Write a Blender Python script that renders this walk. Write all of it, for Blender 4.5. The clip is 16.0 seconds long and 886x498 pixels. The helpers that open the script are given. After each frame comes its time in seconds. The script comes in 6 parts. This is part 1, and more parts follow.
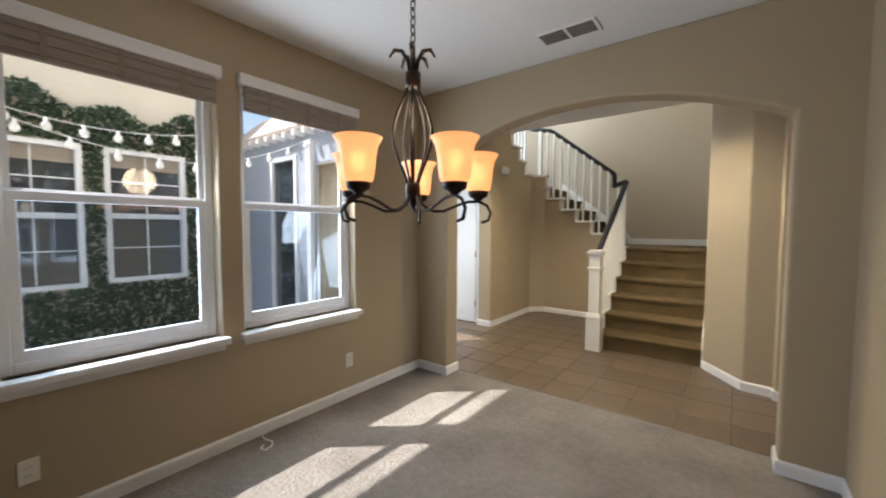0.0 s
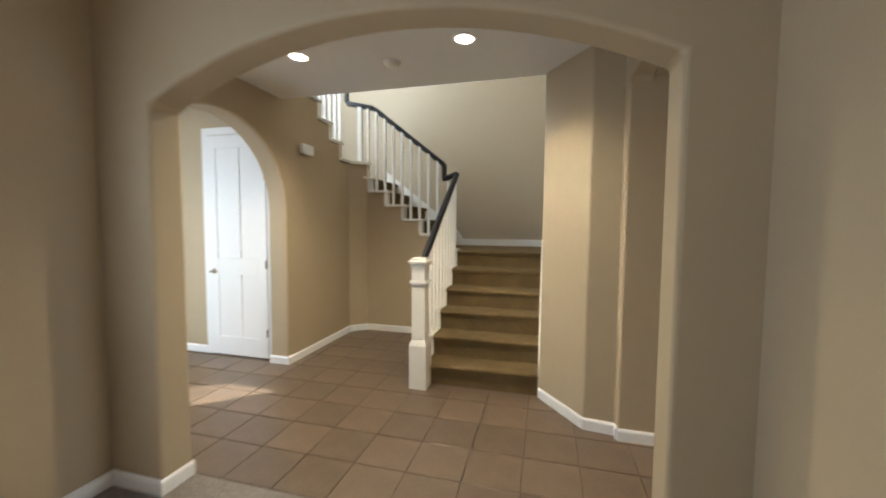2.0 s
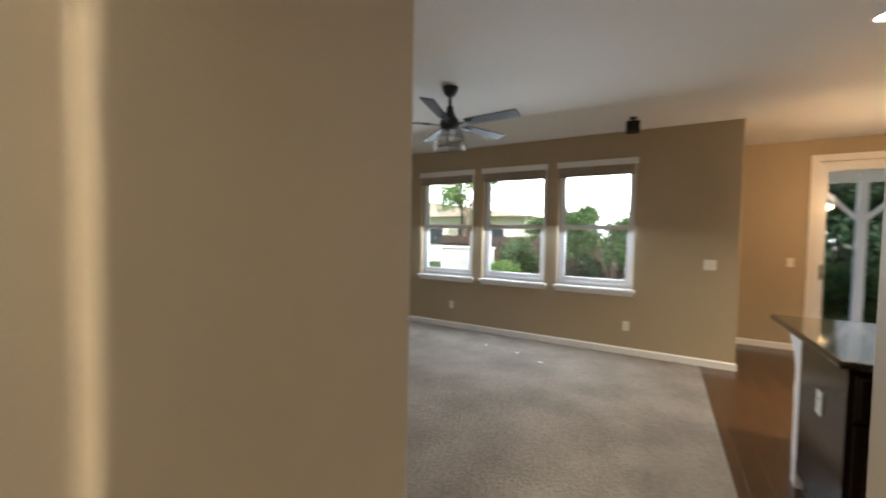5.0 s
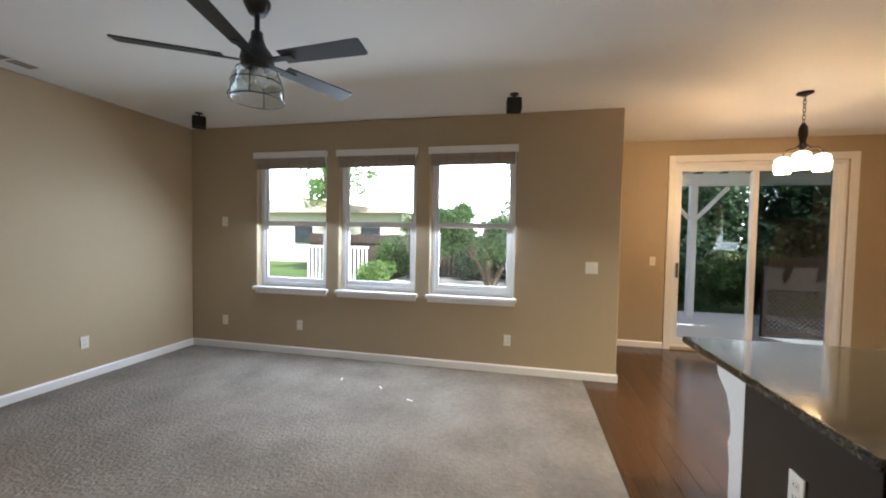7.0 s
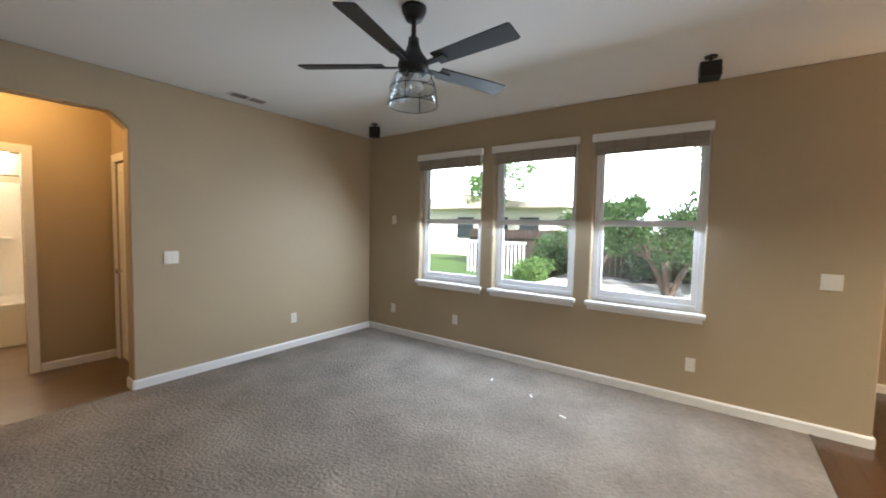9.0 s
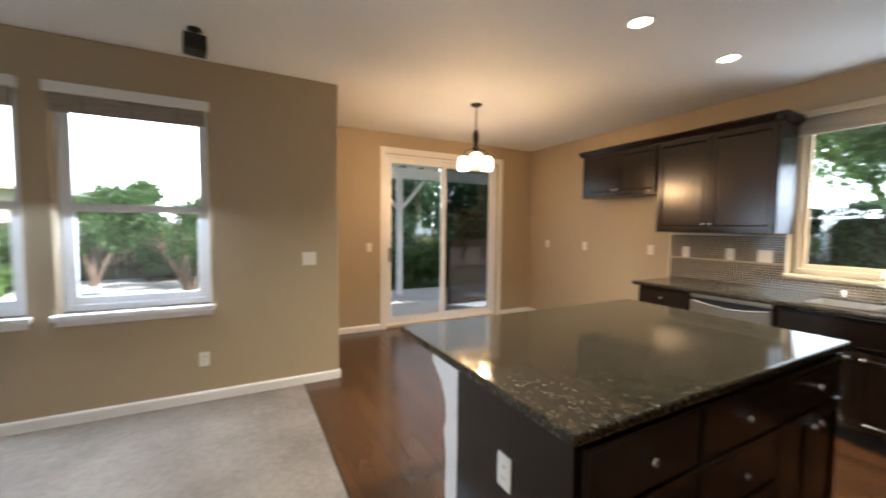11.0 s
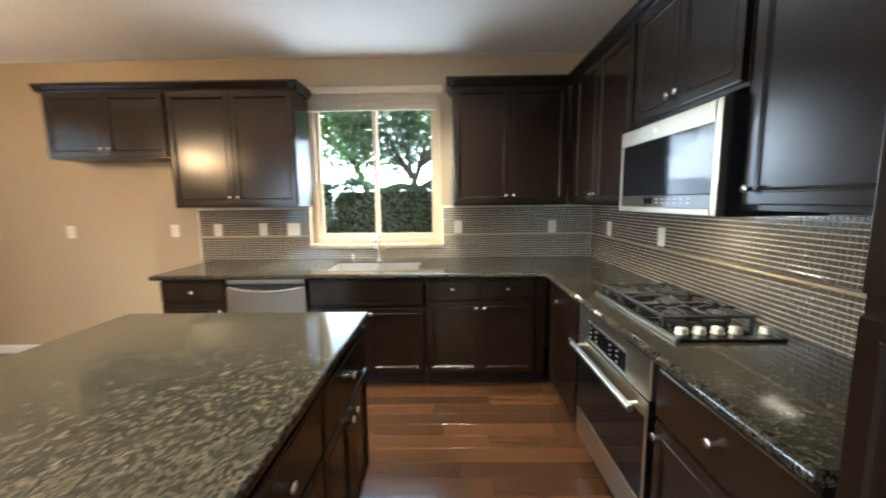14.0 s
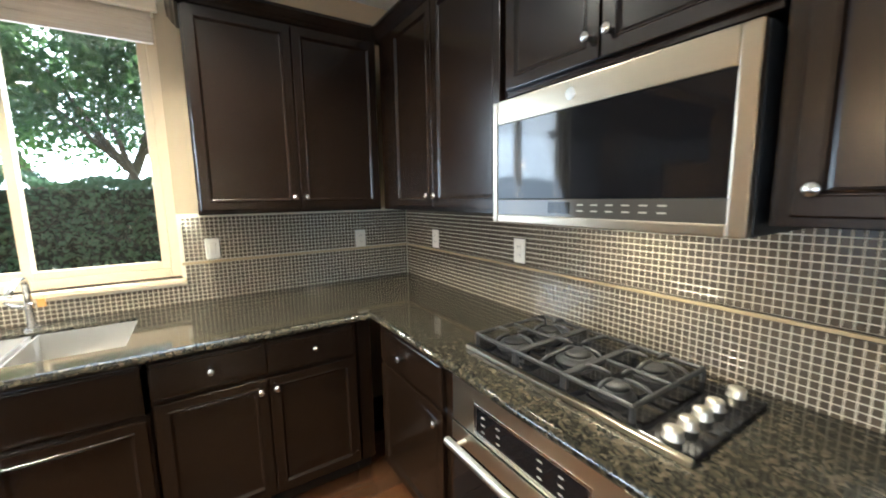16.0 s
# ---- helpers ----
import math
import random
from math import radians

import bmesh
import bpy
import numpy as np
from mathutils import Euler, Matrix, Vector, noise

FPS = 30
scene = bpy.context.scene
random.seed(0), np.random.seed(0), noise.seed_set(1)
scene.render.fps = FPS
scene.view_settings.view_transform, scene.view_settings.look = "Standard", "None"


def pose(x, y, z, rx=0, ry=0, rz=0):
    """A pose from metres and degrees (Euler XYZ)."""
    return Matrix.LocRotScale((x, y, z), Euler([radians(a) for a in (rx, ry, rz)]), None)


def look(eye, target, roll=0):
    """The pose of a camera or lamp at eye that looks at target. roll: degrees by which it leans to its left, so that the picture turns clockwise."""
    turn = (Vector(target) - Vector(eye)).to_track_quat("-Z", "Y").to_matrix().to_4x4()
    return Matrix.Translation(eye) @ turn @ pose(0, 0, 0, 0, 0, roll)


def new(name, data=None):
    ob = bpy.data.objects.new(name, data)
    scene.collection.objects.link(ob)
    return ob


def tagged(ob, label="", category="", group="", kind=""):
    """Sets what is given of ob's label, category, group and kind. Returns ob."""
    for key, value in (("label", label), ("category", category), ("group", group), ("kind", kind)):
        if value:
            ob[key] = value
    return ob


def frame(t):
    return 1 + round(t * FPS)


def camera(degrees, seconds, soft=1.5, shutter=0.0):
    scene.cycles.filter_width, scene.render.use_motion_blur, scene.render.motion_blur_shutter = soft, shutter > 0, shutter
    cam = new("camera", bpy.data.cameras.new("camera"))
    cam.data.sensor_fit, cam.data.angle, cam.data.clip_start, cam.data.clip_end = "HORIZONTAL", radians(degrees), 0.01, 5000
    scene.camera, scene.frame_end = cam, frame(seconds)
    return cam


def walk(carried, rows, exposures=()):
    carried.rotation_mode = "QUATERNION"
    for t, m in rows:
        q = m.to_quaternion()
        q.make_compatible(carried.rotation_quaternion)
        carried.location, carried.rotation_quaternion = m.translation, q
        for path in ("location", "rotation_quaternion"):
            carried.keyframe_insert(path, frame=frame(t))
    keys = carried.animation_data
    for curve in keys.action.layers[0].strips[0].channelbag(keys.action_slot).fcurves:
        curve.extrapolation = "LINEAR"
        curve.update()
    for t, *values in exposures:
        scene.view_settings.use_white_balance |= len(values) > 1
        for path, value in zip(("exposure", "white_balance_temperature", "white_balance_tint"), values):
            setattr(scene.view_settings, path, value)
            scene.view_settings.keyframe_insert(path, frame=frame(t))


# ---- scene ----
cam = camera(98.8, 16.0, soft=1.9, shutter=0.4)
PATH = [
    (0, (1.559, 1.952, 1.428), (0.34, 3.534, 1.321), 0.2),
    (0.5, (1.578, 2.02, 1.433), (0.555, 3.735, 1.327), 0.5),
    (1, (1.539, 2.303, 1.435), (0.667, 4.099, 1.324), 0.6),
    (1.5, (1.47, 2.819, 1.469), (0.737, 4.675, 1.346), 0.5),
    (2, (1.338, 3.331, 1.476), (0.827, 5.261, 1.353), 0.4),
    (2.5, (1.207, 3.84, 1.488), (0.984, 5.823, 1.361), 0.7),
    (3, (1.059, 4.306, 1.429), (1.061, 6.304, 1.337), 0.3),
    (3.5, (1.053, 4.679, 1.434), (1.412, 6.645, 1.359), 0.2),
    (3.6, (1.103, 4.719, 1.446), (1.559, 6.664, 1.358), 0.4),
    (4, (1.187, 4.943, 1.437), (2.053, 6.744, 1.351), 0.7),
    (4.3, (1.304, 5.152, 1.423), (2.462, 6.78, 1.342), 1.0),
    (4.5, (1.374, 5.21, 1.404), (2.711, 6.695, 1.324), 1.4),
    (5, (1.637, 5.397, 1.411), (3.368, 6.397, 1.343), 1.2),
    (5.2, (1.781, 5.42, 1.411), (3.594, 6.261, 1.346), 1.2),
    (7.3, (2.825, 5.606, 1.473), (4.78, 6.025, 1.403), 1.0),
    (7.5, (2.861, 5.614, 1.492), (4.749, 6.267, 1.41), 1.0),
    (7.7, (2.875, 5.658, 1.504), (4.688, 6.497, 1.414), 1.0),
    (8, (2.891, 5.675, 1.523), (4.578, 6.743, 1.415), 1.2),
    (8.2, (2.905, 5.689, 1.53), (4.491, 6.901, 1.414), 1.2),
    (10.3, (3.014, 5.48, 1.42), (4.991, 5.758, 1.306), 0.9),
    (10.5, (3.128, 5.539, 1.443), (5.116, 5.361, 1.326), 0.4),
    (11, (3.202, 5.467, 1.447), (4.966, 4.532, 1.332), 0.6),
    (11.5, (3.277, 5.476, 1.459), (4.649, 4.026, 1.334), 0.3),
    (12, (3.335, 5.463, 1.458), (4.261, 3.696, 1.316), -0.2),
    (12.5, (3.374, 5.365, 1.438), (3.991, 3.471, 1.257), -0.5),
    (13, (3.403, 5.146, 1.43), (3.809, 3.201, 1.2), -0.5),
    (13.5, (3.441, 4.919, 1.44), (3.731, 2.955, 1.196), -0.5),
    (14, (3.478, 4.687, 1.456), (3.504, 2.703, 1.203), -0.7),
    (14.5, (3.453, 4.414, 1.442), (2.932, 2.501, 1.177), -0.8),
    (15, (3.434, 4.168, 1.441), (2.628, 2.358, 1.167), -1.1),
    (15.5, (3.454, 3.901, 1.475), (2.458, 2.188, 1.199), -0.9),
    (16, (3.433, 3.637, 1.481), (2.364, 1.969, 1.207), -1.0),
]
walk(cam, [(t, look(eye, target, roll)) for t, eye, target, roll in PATH],
     [(0, 1.1, 6000, 10), (0.5, 1.0, 6100, 10), (1.5, 1.15, 6000, 9), (2.0, 1.2, 6100, 8), (2.5, 1.3, 6050, 9), (3.0, 1.2, 6350, 10), (4.0, 1.3, 6350, 10), (5.2, 1.25, 6250, 10), (7.3, 1.55, 5950, 10), (8.2, 1.6, 5950, 10),
      (10.3, 1.6, 5950, 10), (11.5, 1.6, 5750, 10), (12.5, 1.85, 5650, 6), (13.0, 1.95, 5700, 7), (14.0, 2.15, 5500, 6), (14.5, 2.25, 5400, 5), (15.0, 2.35, 5500, 5), (16.0, 2.4, 5500, 5)])

# ---- world, sun, lamps ----
SUN_WAY = Vector((0.59, 0.51, -1.0)).normalized()
world = bpy.data.worlds.new("sky_world")
scene.world = world
world.use_nodes = True
wn = world.node_tree.nodes
sky = wn.new("ShaderNodeTexSky")
sky.sky_type = "NISHITA"
sky.sun_disc = False
sky.sun_elevation = radians(52)
sky.sun_rotation = radians(229)
world.node_tree.links.new(sky.outputs[0], wn["Background"].inputs[0])
wn["Background"].inputs[1].default_value = 0.11
sky.dust_density = 3.0


def lamp(name, kind, energy, m, color=(1, 1, 1), size=0.1, size_y=None, spot=None):
    d = bpy.data.lights.new(name, kind)
    d.energy, d.color = energy * (1.0 if kind == "SUN" else 0.616), color
    if kind == "AREA":
        d.size = size
        if size_y:
            d.shape, d.size_y = "RECTANGLE", size_y
    elif kind == "SUN":
        d.angle = radians(0.6)
    else:
        d.shadow_soft_size = size
        if spot:
            d.spot_size, d.spot_blend = radians(spot), 0.7
    ob = new(name, d)
    ob.matrix_world = m
    return ob


lamp("sun", "SUN", 5.0, look((0, 0, 20), Vector((0, 0, 20)) + SUN_WAY), (1, 0.95, 0.87))
WARM, COOL = (1.0, 0.62, 0.30), (0.80, 0.90, 1.0)
# sky light in the window openings
for yc in (2.52, 3.585):
    lamp("window_skylight", "AREA", 20, look((-1.12, yc, 1.45), (0.5, yc, 1.1)), COOL, 0.8, 1.4)
for yc in (8.335, 7.248, 6.158):
    lamp("window_skylight", "AREA", 24, look((6.93, yc, 1.45), (5, yc, -0.3)), COOL, 0.8, 1.3)
lamp("window_skylight", "AREA", 3, look((8.2, 2.74, 1.3), (6, 2.4, 0.9)), COOL, 1.6, 2.0)
lamp("window_skylight", "AREA", 8, look((4.14, 1.0, 1.65), (4.14, 3, 2.5)), COOL, 1.1, 0.9)
lamp("window_skylight", "AREA", 160, look((-2.36, 7.0, 4.3), (0, 7.6, 3.6)), COOL, 1.8, 1.5)
lamp("window_skylight", "AREA", 26, look((-2.55, 5.02, 1.4), (-2.4, 7, 1.0)), COOL, 0.65, 1.6)


# ---- materials ----
def mat(name, color, rough=0.5, metal=0.0, spec=0.5, var=0.0, scale=6.0, bump=0.0, bump_scale=40.0, second=None, coat=0.0, emit=None, power=0.0, rand=0.0, detail=6.0, aspect=(1, 1, 1), bump_depth=0.01):
    m = bpy.data.materials.new(name)
    m.use_nodes = True
    n, l = m.node_tree.nodes, m.node_tree.links
    b = n["Principled BSDF"]
    b.inputs["Roughness"].default_value = rough
    b.inputs["Metallic"].default_value = metal
    b.inputs["Specular IOR Level"].default_value = spec
    b.inputs["Coat Weight"].default_value = coat
    b.inputs["Base Color"].default_value = (*color, 1)
    tc = n.new("ShaderNodeTexCoord")
    mp = n.new("ShaderNodeMapping")
    mp.inputs["Scale"].default_value = aspect
    l.new(tc.outputs["Object"], mp.inputs["Vector"])
    if var or second or rand:
        two = second or tuple(c * 0.55 for c in color)
        nz = n.new("ShaderNodeTexNoise")
        nz.inputs["Scale"].default_value, nz.inputs["Detail"].default_value = scale, detail
        l.new(mp.outputs[0], nz.inputs["Vector"])
        fine = n.new("ShaderNodeTexNoise")
        fine.inputs["Scale"].default_value, fine.inputs["Detail"].default_value = scale * 11, 3
        l.new(mp.outputs[0], fine.inputs["Vector"])
        add = n.new("ShaderNodeMath")
        add.operation = "MULTIPLY_ADD"
        l.new(fine.outputs[0], add.inputs[0])
        add.inputs[1].default_value = 0.45
        l.new(nz.outputs[0], add.inputs[2])
        last = add
        if rand:
            oi = n.new("ShaderNodeObjectInfo")
            ad = n.new("ShaderNodeMath")
            ad.operation = "MULTIPLY_ADD"
            l.new(oi.outputs["Random"], ad.inputs[0])
            ad.inputs[1].default_value = rand
            l.new(add.outputs[0], ad.inputs[2])
            last = ad
        mr = n.new("ShaderNodeMapRange")
        mr.inputs["From Min"].default_value, mr.inputs["From Max"].default_value = 0.4, 1.05 + rand
        l.new(last.outputs[0], mr.inputs["Value"])
        mr.inputs["To Max"].default_value = var if not second else 1.0
        mx = n.new("ShaderNodeMix")
        mx.data_type = "RGBA"
        l.new(mr.outputs[0], mx.inputs["Factor"])
        mx.inputs["A"].default_value, mx.inputs["B"].default_value = (*color, 1), (*two, 1)
        l.new(mx.outputs["Result"], b.inputs["Base Color"])
    if bump:
        bz = n.new("ShaderNodeTexNoise")
        bz.inputs["Scale"].default_value, bz.inputs["Detail"].default_value = bump_scale, 5
        l.new(mp.outputs[0], bz.inputs["Vector"])
        bp = n.new("ShaderNodeBump")
        bp.inputs["Strength"].default_value, bp.inputs["Distance"].default_value = bump, bump_depth
        l.new(bz.outputs[0], bp.inputs["Height"])
        l.new(bp.outputs[0], b.inputs["Normal"])
    if emit:
        b.inputs["Emission Color"].default_value = (*emit, 1)
        b.inputs["Emission Strength"].default_value = power
    return m


PAINT = mat("tan_wall_paint", (0.415, 0.33, 0.215), 0.62, var=0.12, scale=1.3, bump=0.10, bump_scale=120)
CEIL = mat("white_ceiling_paint", (0.74, 0.73, 0.71), 0.8, var=0.06, scale=1.0, bump=0.12, bump_scale=150)
WHITE = mat("white_trim_paint", (0.78, 0.77, 0.75), 0.35, var=0.06, scale=4)
STAIR_WHITE = mat("white_stair_paint", (0.74, 0.70, 0.62), 0.4, var=0.10, scale=3)
CARPET = mat("grey_beige_carpet", (0.32, 0.285, 0.25), 0.95, spec=0.1, second=(0.165, 0.14, 0.118), scale=2.0, bump=1.0, bump_scale=42, bump_depth=0.022)
STAIRCARPET = mat("brown_stair_carpet", (0.19, 0.130, 0.060), 0.95, spec=0.1, second=(0.115, 0.078, 0.036), scale=5, bump=0.9, bump_scale=140)
TILE = mat("tan_floor_tile", (0.195, 0.136, 0.089), 0.34, second=(0.088, 0.060, 0.039), scale=4, bump=0.1, bump_scale=18, rand=0.35)
GROUT = mat("floor_grout", (0.125, 0.09, 0.065), 0.9, var=0.3, scale=9)
WOOD = mat("cherry_wood_plank", (0.092, 0.040, 0.016), 0.24, second=(0.026, 0.0125, 0.0062), scale=3.2, bump=0.05, bump_scale=14, rand=1.3, coat=0.2, aspect=(0.35, 4, 1))
WOODGAP = mat("wood_floor_gap", (0.02, 0.011, 0.007), 0.8, var=0.3)
CAB = mat("espresso_cabinet_wood", (0.0120, 0.0068, 0.0042), 0.22, spec=0.42, var=0.45, scale=2.5, bump=0.03, bump_scale=20, coat=0.0, aspect=(4, 4, 0.5))
CABIN = mat("cabinet_toe_kick", (0.010, 0.007, 0.006), 0.6, var=0.3)
NICKEL = mat("brushed_nickel", (0.72, 0.70, 0.67), 0.22, metal=1.0, var=0.08, scale=30)
STEEL = mat("brushed_stainless_steel", (0.34, 0.30, 0.235), 0.30, metal=1.0, var=0.10, scale=3, bump=0.03, bump_scale=60, aspect=(1, 1, 30))
OVENSTEEL = mat("satin_oven_steel", (0.60, 0.57, 0.49), 0.32, metal=1.0, var=0.10, scale=3, bump=0.03, bump_scale=60, aspect=(1, 30, 1))
BLACKGLASS = mat("black_appliance_glass", (0.006, 0.006, 0.007), 0.06, spec=0.3, var=0.2)
BLACK = mat("matte_black_metal", (0.006, 0.006, 0.0065), 0.45, var=0.3, scale=20)
IRON = mat("dark_bronze_iron", (0.022, 0.013, 0.009), 0.42, metal=0.4, var=0.4, scale=25, bump=0.15, bump_scale=60)
CASTIRON = mat("cast_iron_grate", (0.018, 0.017, 0.017), 0.55, var=0.3, scale=30, bump=0.2, bump_scale=160)
RAILWOOD = mat("black_stained_handrail", (0.009, 0.007, 0.006), 0.5, spec=0.3, var=0.3, scale=8)
PLATE = mat("white_plastic_plate", (0.76, 0.73, 0.66), 0.4, var=0.04)
SLOT = mat("dark_slot", (0.03, 0.03, 0.03), 0.6, var=0.2)
SHADE = mat("woven_grey_shade", (0.40, 0.345, 0.29), 0.9, second=(0.24, 0.20, 0.165), scale=7, bump=0.5, bump_scale=50, aspect=(1, 0.35, 14))
VINYL = mat("white_vinyl_frame", (0.80, 0.81, 0.83), 0.35, var=0.05, scale=5)
CONCRETE = mat("pale_concrete", (0.66, 0.64, 0.61), 0.85, var=0.25, scale=1.5, bump=0.2, bump_scale=30)
LAWN = mat("green_lawn", (0.075, 0.135, 0.03), 0.9, second=(0.045, 0.09, 0.02), scale=3, bump=0.8, bump_scale=60)


def leafy(name, color, second):
    """A leaf that lets part of the light through."""
    m = mat(name, color, 0.5, second=second, scale=2.2)
    n, l = m.node_tree.nodes, m.node_tree.links
    b = n["Principled BSDF"]
    tr, mx = n.new("ShaderNodeBsdfTranslucent"), n.new("ShaderNodeMixShader")
    mx.inputs[0].default_value = 0.6
    l.new(b.inputs["Base Color"].links[0].from_socket, tr.inputs[0])
    l.new(b.outputs[0], mx.inputs[1])
    l.new(tr.outputs[0], mx.inputs[2])
    l.new(mx.outputs[0], n["Material Output"].inputs[0])
    return m


LEAF = leafy("green_leaf", (0.12, 0.21, 0.07), (0.06, 0.12, 0.04))
IVY = leafy("dark_ivy_leaf", (0.095, 0.165, 0.085), (0.04, 0.085, 0.045))
HEDGELEAF = leafy("hedge_leaf", (0.15, 0.25, 0.14), (0.07, 0.14, 0.075))
LIGHTLEAF = leafy("light_green_leaf", (0.24, 0.38, 0.12), (0.13, 0.24, 0.07))
BARK = mat("grey_brown_bark", (0.20, 0.15, 0.11), 0.9, second=(0.10, 0.07, 0.05), scale=6, bump=0.6, bump_scale=30, aspect=(3, 3, 0.6))
FENCEWOOD = mat("dark_fence_wood", (0.075, 0.05, 0.04), 0.85, second=(0.035, 0.025, 0.02), scale=3, bump=0.3, bump_scale=30, aspect=(4, 4, 0.4), rand=0.3)
STUCCO = mat("cream_stucco", (0.74, 0.68, 0.57), 0.9, var=0.15, scale=2, bump=0.5, bump_scale=60)
# darker, bluish stucco: the entrance wall's shade is put into its colour
SHADESTUCCO = mat("shade_grey_stucco", (0.34, 0.36, 0.42), 0.9, var=0.12, scale=2, bump=0.4, bump_scale=60)
ROOF = mat("brown_roof_tile", (0.58, 0.50, 0.44), 0.85, second=(0.44, 0.35, 0.29), scale=4, bump=0.4)
WHITEGLASS = mat("frosted_lit_glass", (0.9, 0.85, 0.75), 0.5, emit=(1.0, 0.84, 0.62), power=2.6)
DOWNGLOW = mat("downlight_lens", (0.9, 0.9, 0.85), 0.5, emit=(1.0, 0.88, 0.70), power=10.0)
SINKSTEEL = mat("satin_sink_steel", (0.55, 0.53, 0.5), 0.35, metal=0.9, var=0.1)
MIRRORGLASS = mat("dark_window_glass", (0.03, 0.04, 0.05), 0.05, spec=0.8, var=0.2)
BULB = mat("clear_bulb_glass", (0.85, 0.85, 0.85), 0.1, var=0.05)


def glass(name, rough=0.0, tint=(1, 1, 1), gloss=0.06):
    m = bpy.data.materials.new(name)
    m.use_nodes = True
    n, l = m.node_tree.nodes, m.node_tree.links
    n.remove(n["Principled BSDF"])
    tr, gl, mx = n.new("ShaderNodeBsdfTransparent"), n.new("ShaderNodeBsdfGlossy"), n.new("ShaderNodeMixShader")
    tr.inputs[0].default_value = (*tint, 1)
    gl.inputs["Roughness"].default_value = rough
    mx.inputs[0].default_value = gloss
    l.new(tr.outputs[0], mx.inputs[1])
    l.new(gl.outputs[0], mx.inputs[2])
    l.new(mx.outputs[0], n["Material Output"].inputs[0])
    return m


GLASS = glass("clear_window_glass")
SCREENGLASS = glass("screened_window_glass", tint=(0.72, 0.76, 0.80))
DOORSCREEN = glass("screened_door_glass", tint=(0.5, 0.53, 0.55))
JARGLASS = glass("clear_jar_glass", rough=0.15, tint=(0.93, 0.95, 0.95), gloss=0.16)


def amber():
    m = mat("amber_scavo_glass", (0.92, 0.68, 0.46), 0.55, second=(0.86, 0.56, 0.34), scale=9)
    b = m.node_tree.nodes["Principled BSDF"]
    b.inputs["Emission Color"].default_value = (1.0, 0.46, 0.17, 1)
    b.inputs["Emission Strength"].default_value = 0.26
    b.inputs["Transmission Weight"].default_value = 0.35
    return m


AMBER = amber()
AMBERBULB = mat("lit_bulb", (1, 0.9, 0.7), 0.5, emit=(1.0, 0.70, 0.36), power=3.4)


def granite():
    m = mat("brown_black_granite", (0.022, 0.019, 0.014), 0.09, spec=0.42, coat=0.08)
    n, l = m.node_tree.nodes, m.node_tree.links
    b = n["Principled BSDF"]
    tc = n.new("ShaderNodeTexCoord")
    warp = n.new("ShaderNodeTexNoise")
    warp.inputs["Scale"].default_value = 22
    l.new(tc.outputs["Object"], warp.inputs["Vector"])
    mixv = n.new("ShaderNodeMix")
    mixv.data_type = "VECTOR"
    mixv.inputs["Factor"].default_value = 0.03
    l.new(tc.outputs["Object"], mixv.inputs["A"])
    l.new(warp.outputs["Color"], mixv.inputs["B"])
    vo = n.new("ShaderNodeTexVoronoi")
    vo.inputs["Scale"].default_value = 135
    l.new(mixv.outputs["Result"], vo.inputs["Vector"])
    big = n.new("ShaderNodeTexNoise")
    big.inputs["Scale"].default_value, big.inputs["Detail"].default_value = 34, 8
    l.new(tc.outputs["Object"], big.inputs["Vector"])
    sep = n.new("ShaderNodeSeparateColor")
    l.new(vo.outputs["Color"], sep.inputs[0])
    mul = n.new("ShaderNodeMath")
    mul.operation = "MULTIPLY"
    l.new(sep.outputs[0], mul.inputs[0])
    l.new(big.outputs[0], mul.inputs[1])
    ramp = n.new("ShaderNodeValToRGB")
    e = ramp.color_ramp.elements
    e[0].position, e[0].color = 0.12, (0.012, 0.011, 0.009, 1)
    e[1].position, e[1].color = 0.68, (0.112, 0.094, 0.066, 1)
    for p, c in ((0.25, (0.032, 0.029, 0.020, 1)), (0.38, (0.050, 0.042, 0.028, 1)), (0.50, (0.076, 0.062, 0.042, 1))):
        q = e.new(p)
        q.color = c
    l.new(mul.outputs[0], ramp.inputs[0])
    l.new(ramp.outputs[0], b.inputs["Base Color"])
    return m


GRANITE = granite()


# ---- mesh helpers ----
def box(bm, x0, y0, z0, x1, y1, z1, bevel=0.0, seg=2):
    r = bmesh.ops.create_cube(bm, size=1.0, matrix=Matrix.Translation(((x0 + x1) / 2, (y0 + y1) / 2, (z0 + z1) / 2)) @ Matrix.Diagonal((abs(x1 - x0), abs(y1 - y0), abs(z1 - z0), 1)))
    if bevel:
        es = {e for v in r["verts"] for e in v.link_edges}
        bmesh.ops.bevel(bm, geom=list(es), offset=bevel, segments=seg, affect="EDGES", profile=0.6)
    return bm


def boxes(*rows, bevel=0.0):
    bm = bmesh.new()
    for r in rows:
        box(bm, *r, bevel=bevel)
    return bm


def cyl(bm, p, q, r, r2=None, seg=16):
    p, q = Vector(p), Vector(q)
    d = q - p
    m = Matrix.Translation((p + q) / 2) @ d.to_track_quat("Z", "Y").to_matrix().to_4x4()
    bmesh.ops.create_cone(bm, cap_ends=True, segments=seg, radius1=r, radius2=r if r2 is None else r2, depth=d.length, matrix=m)
    return bm


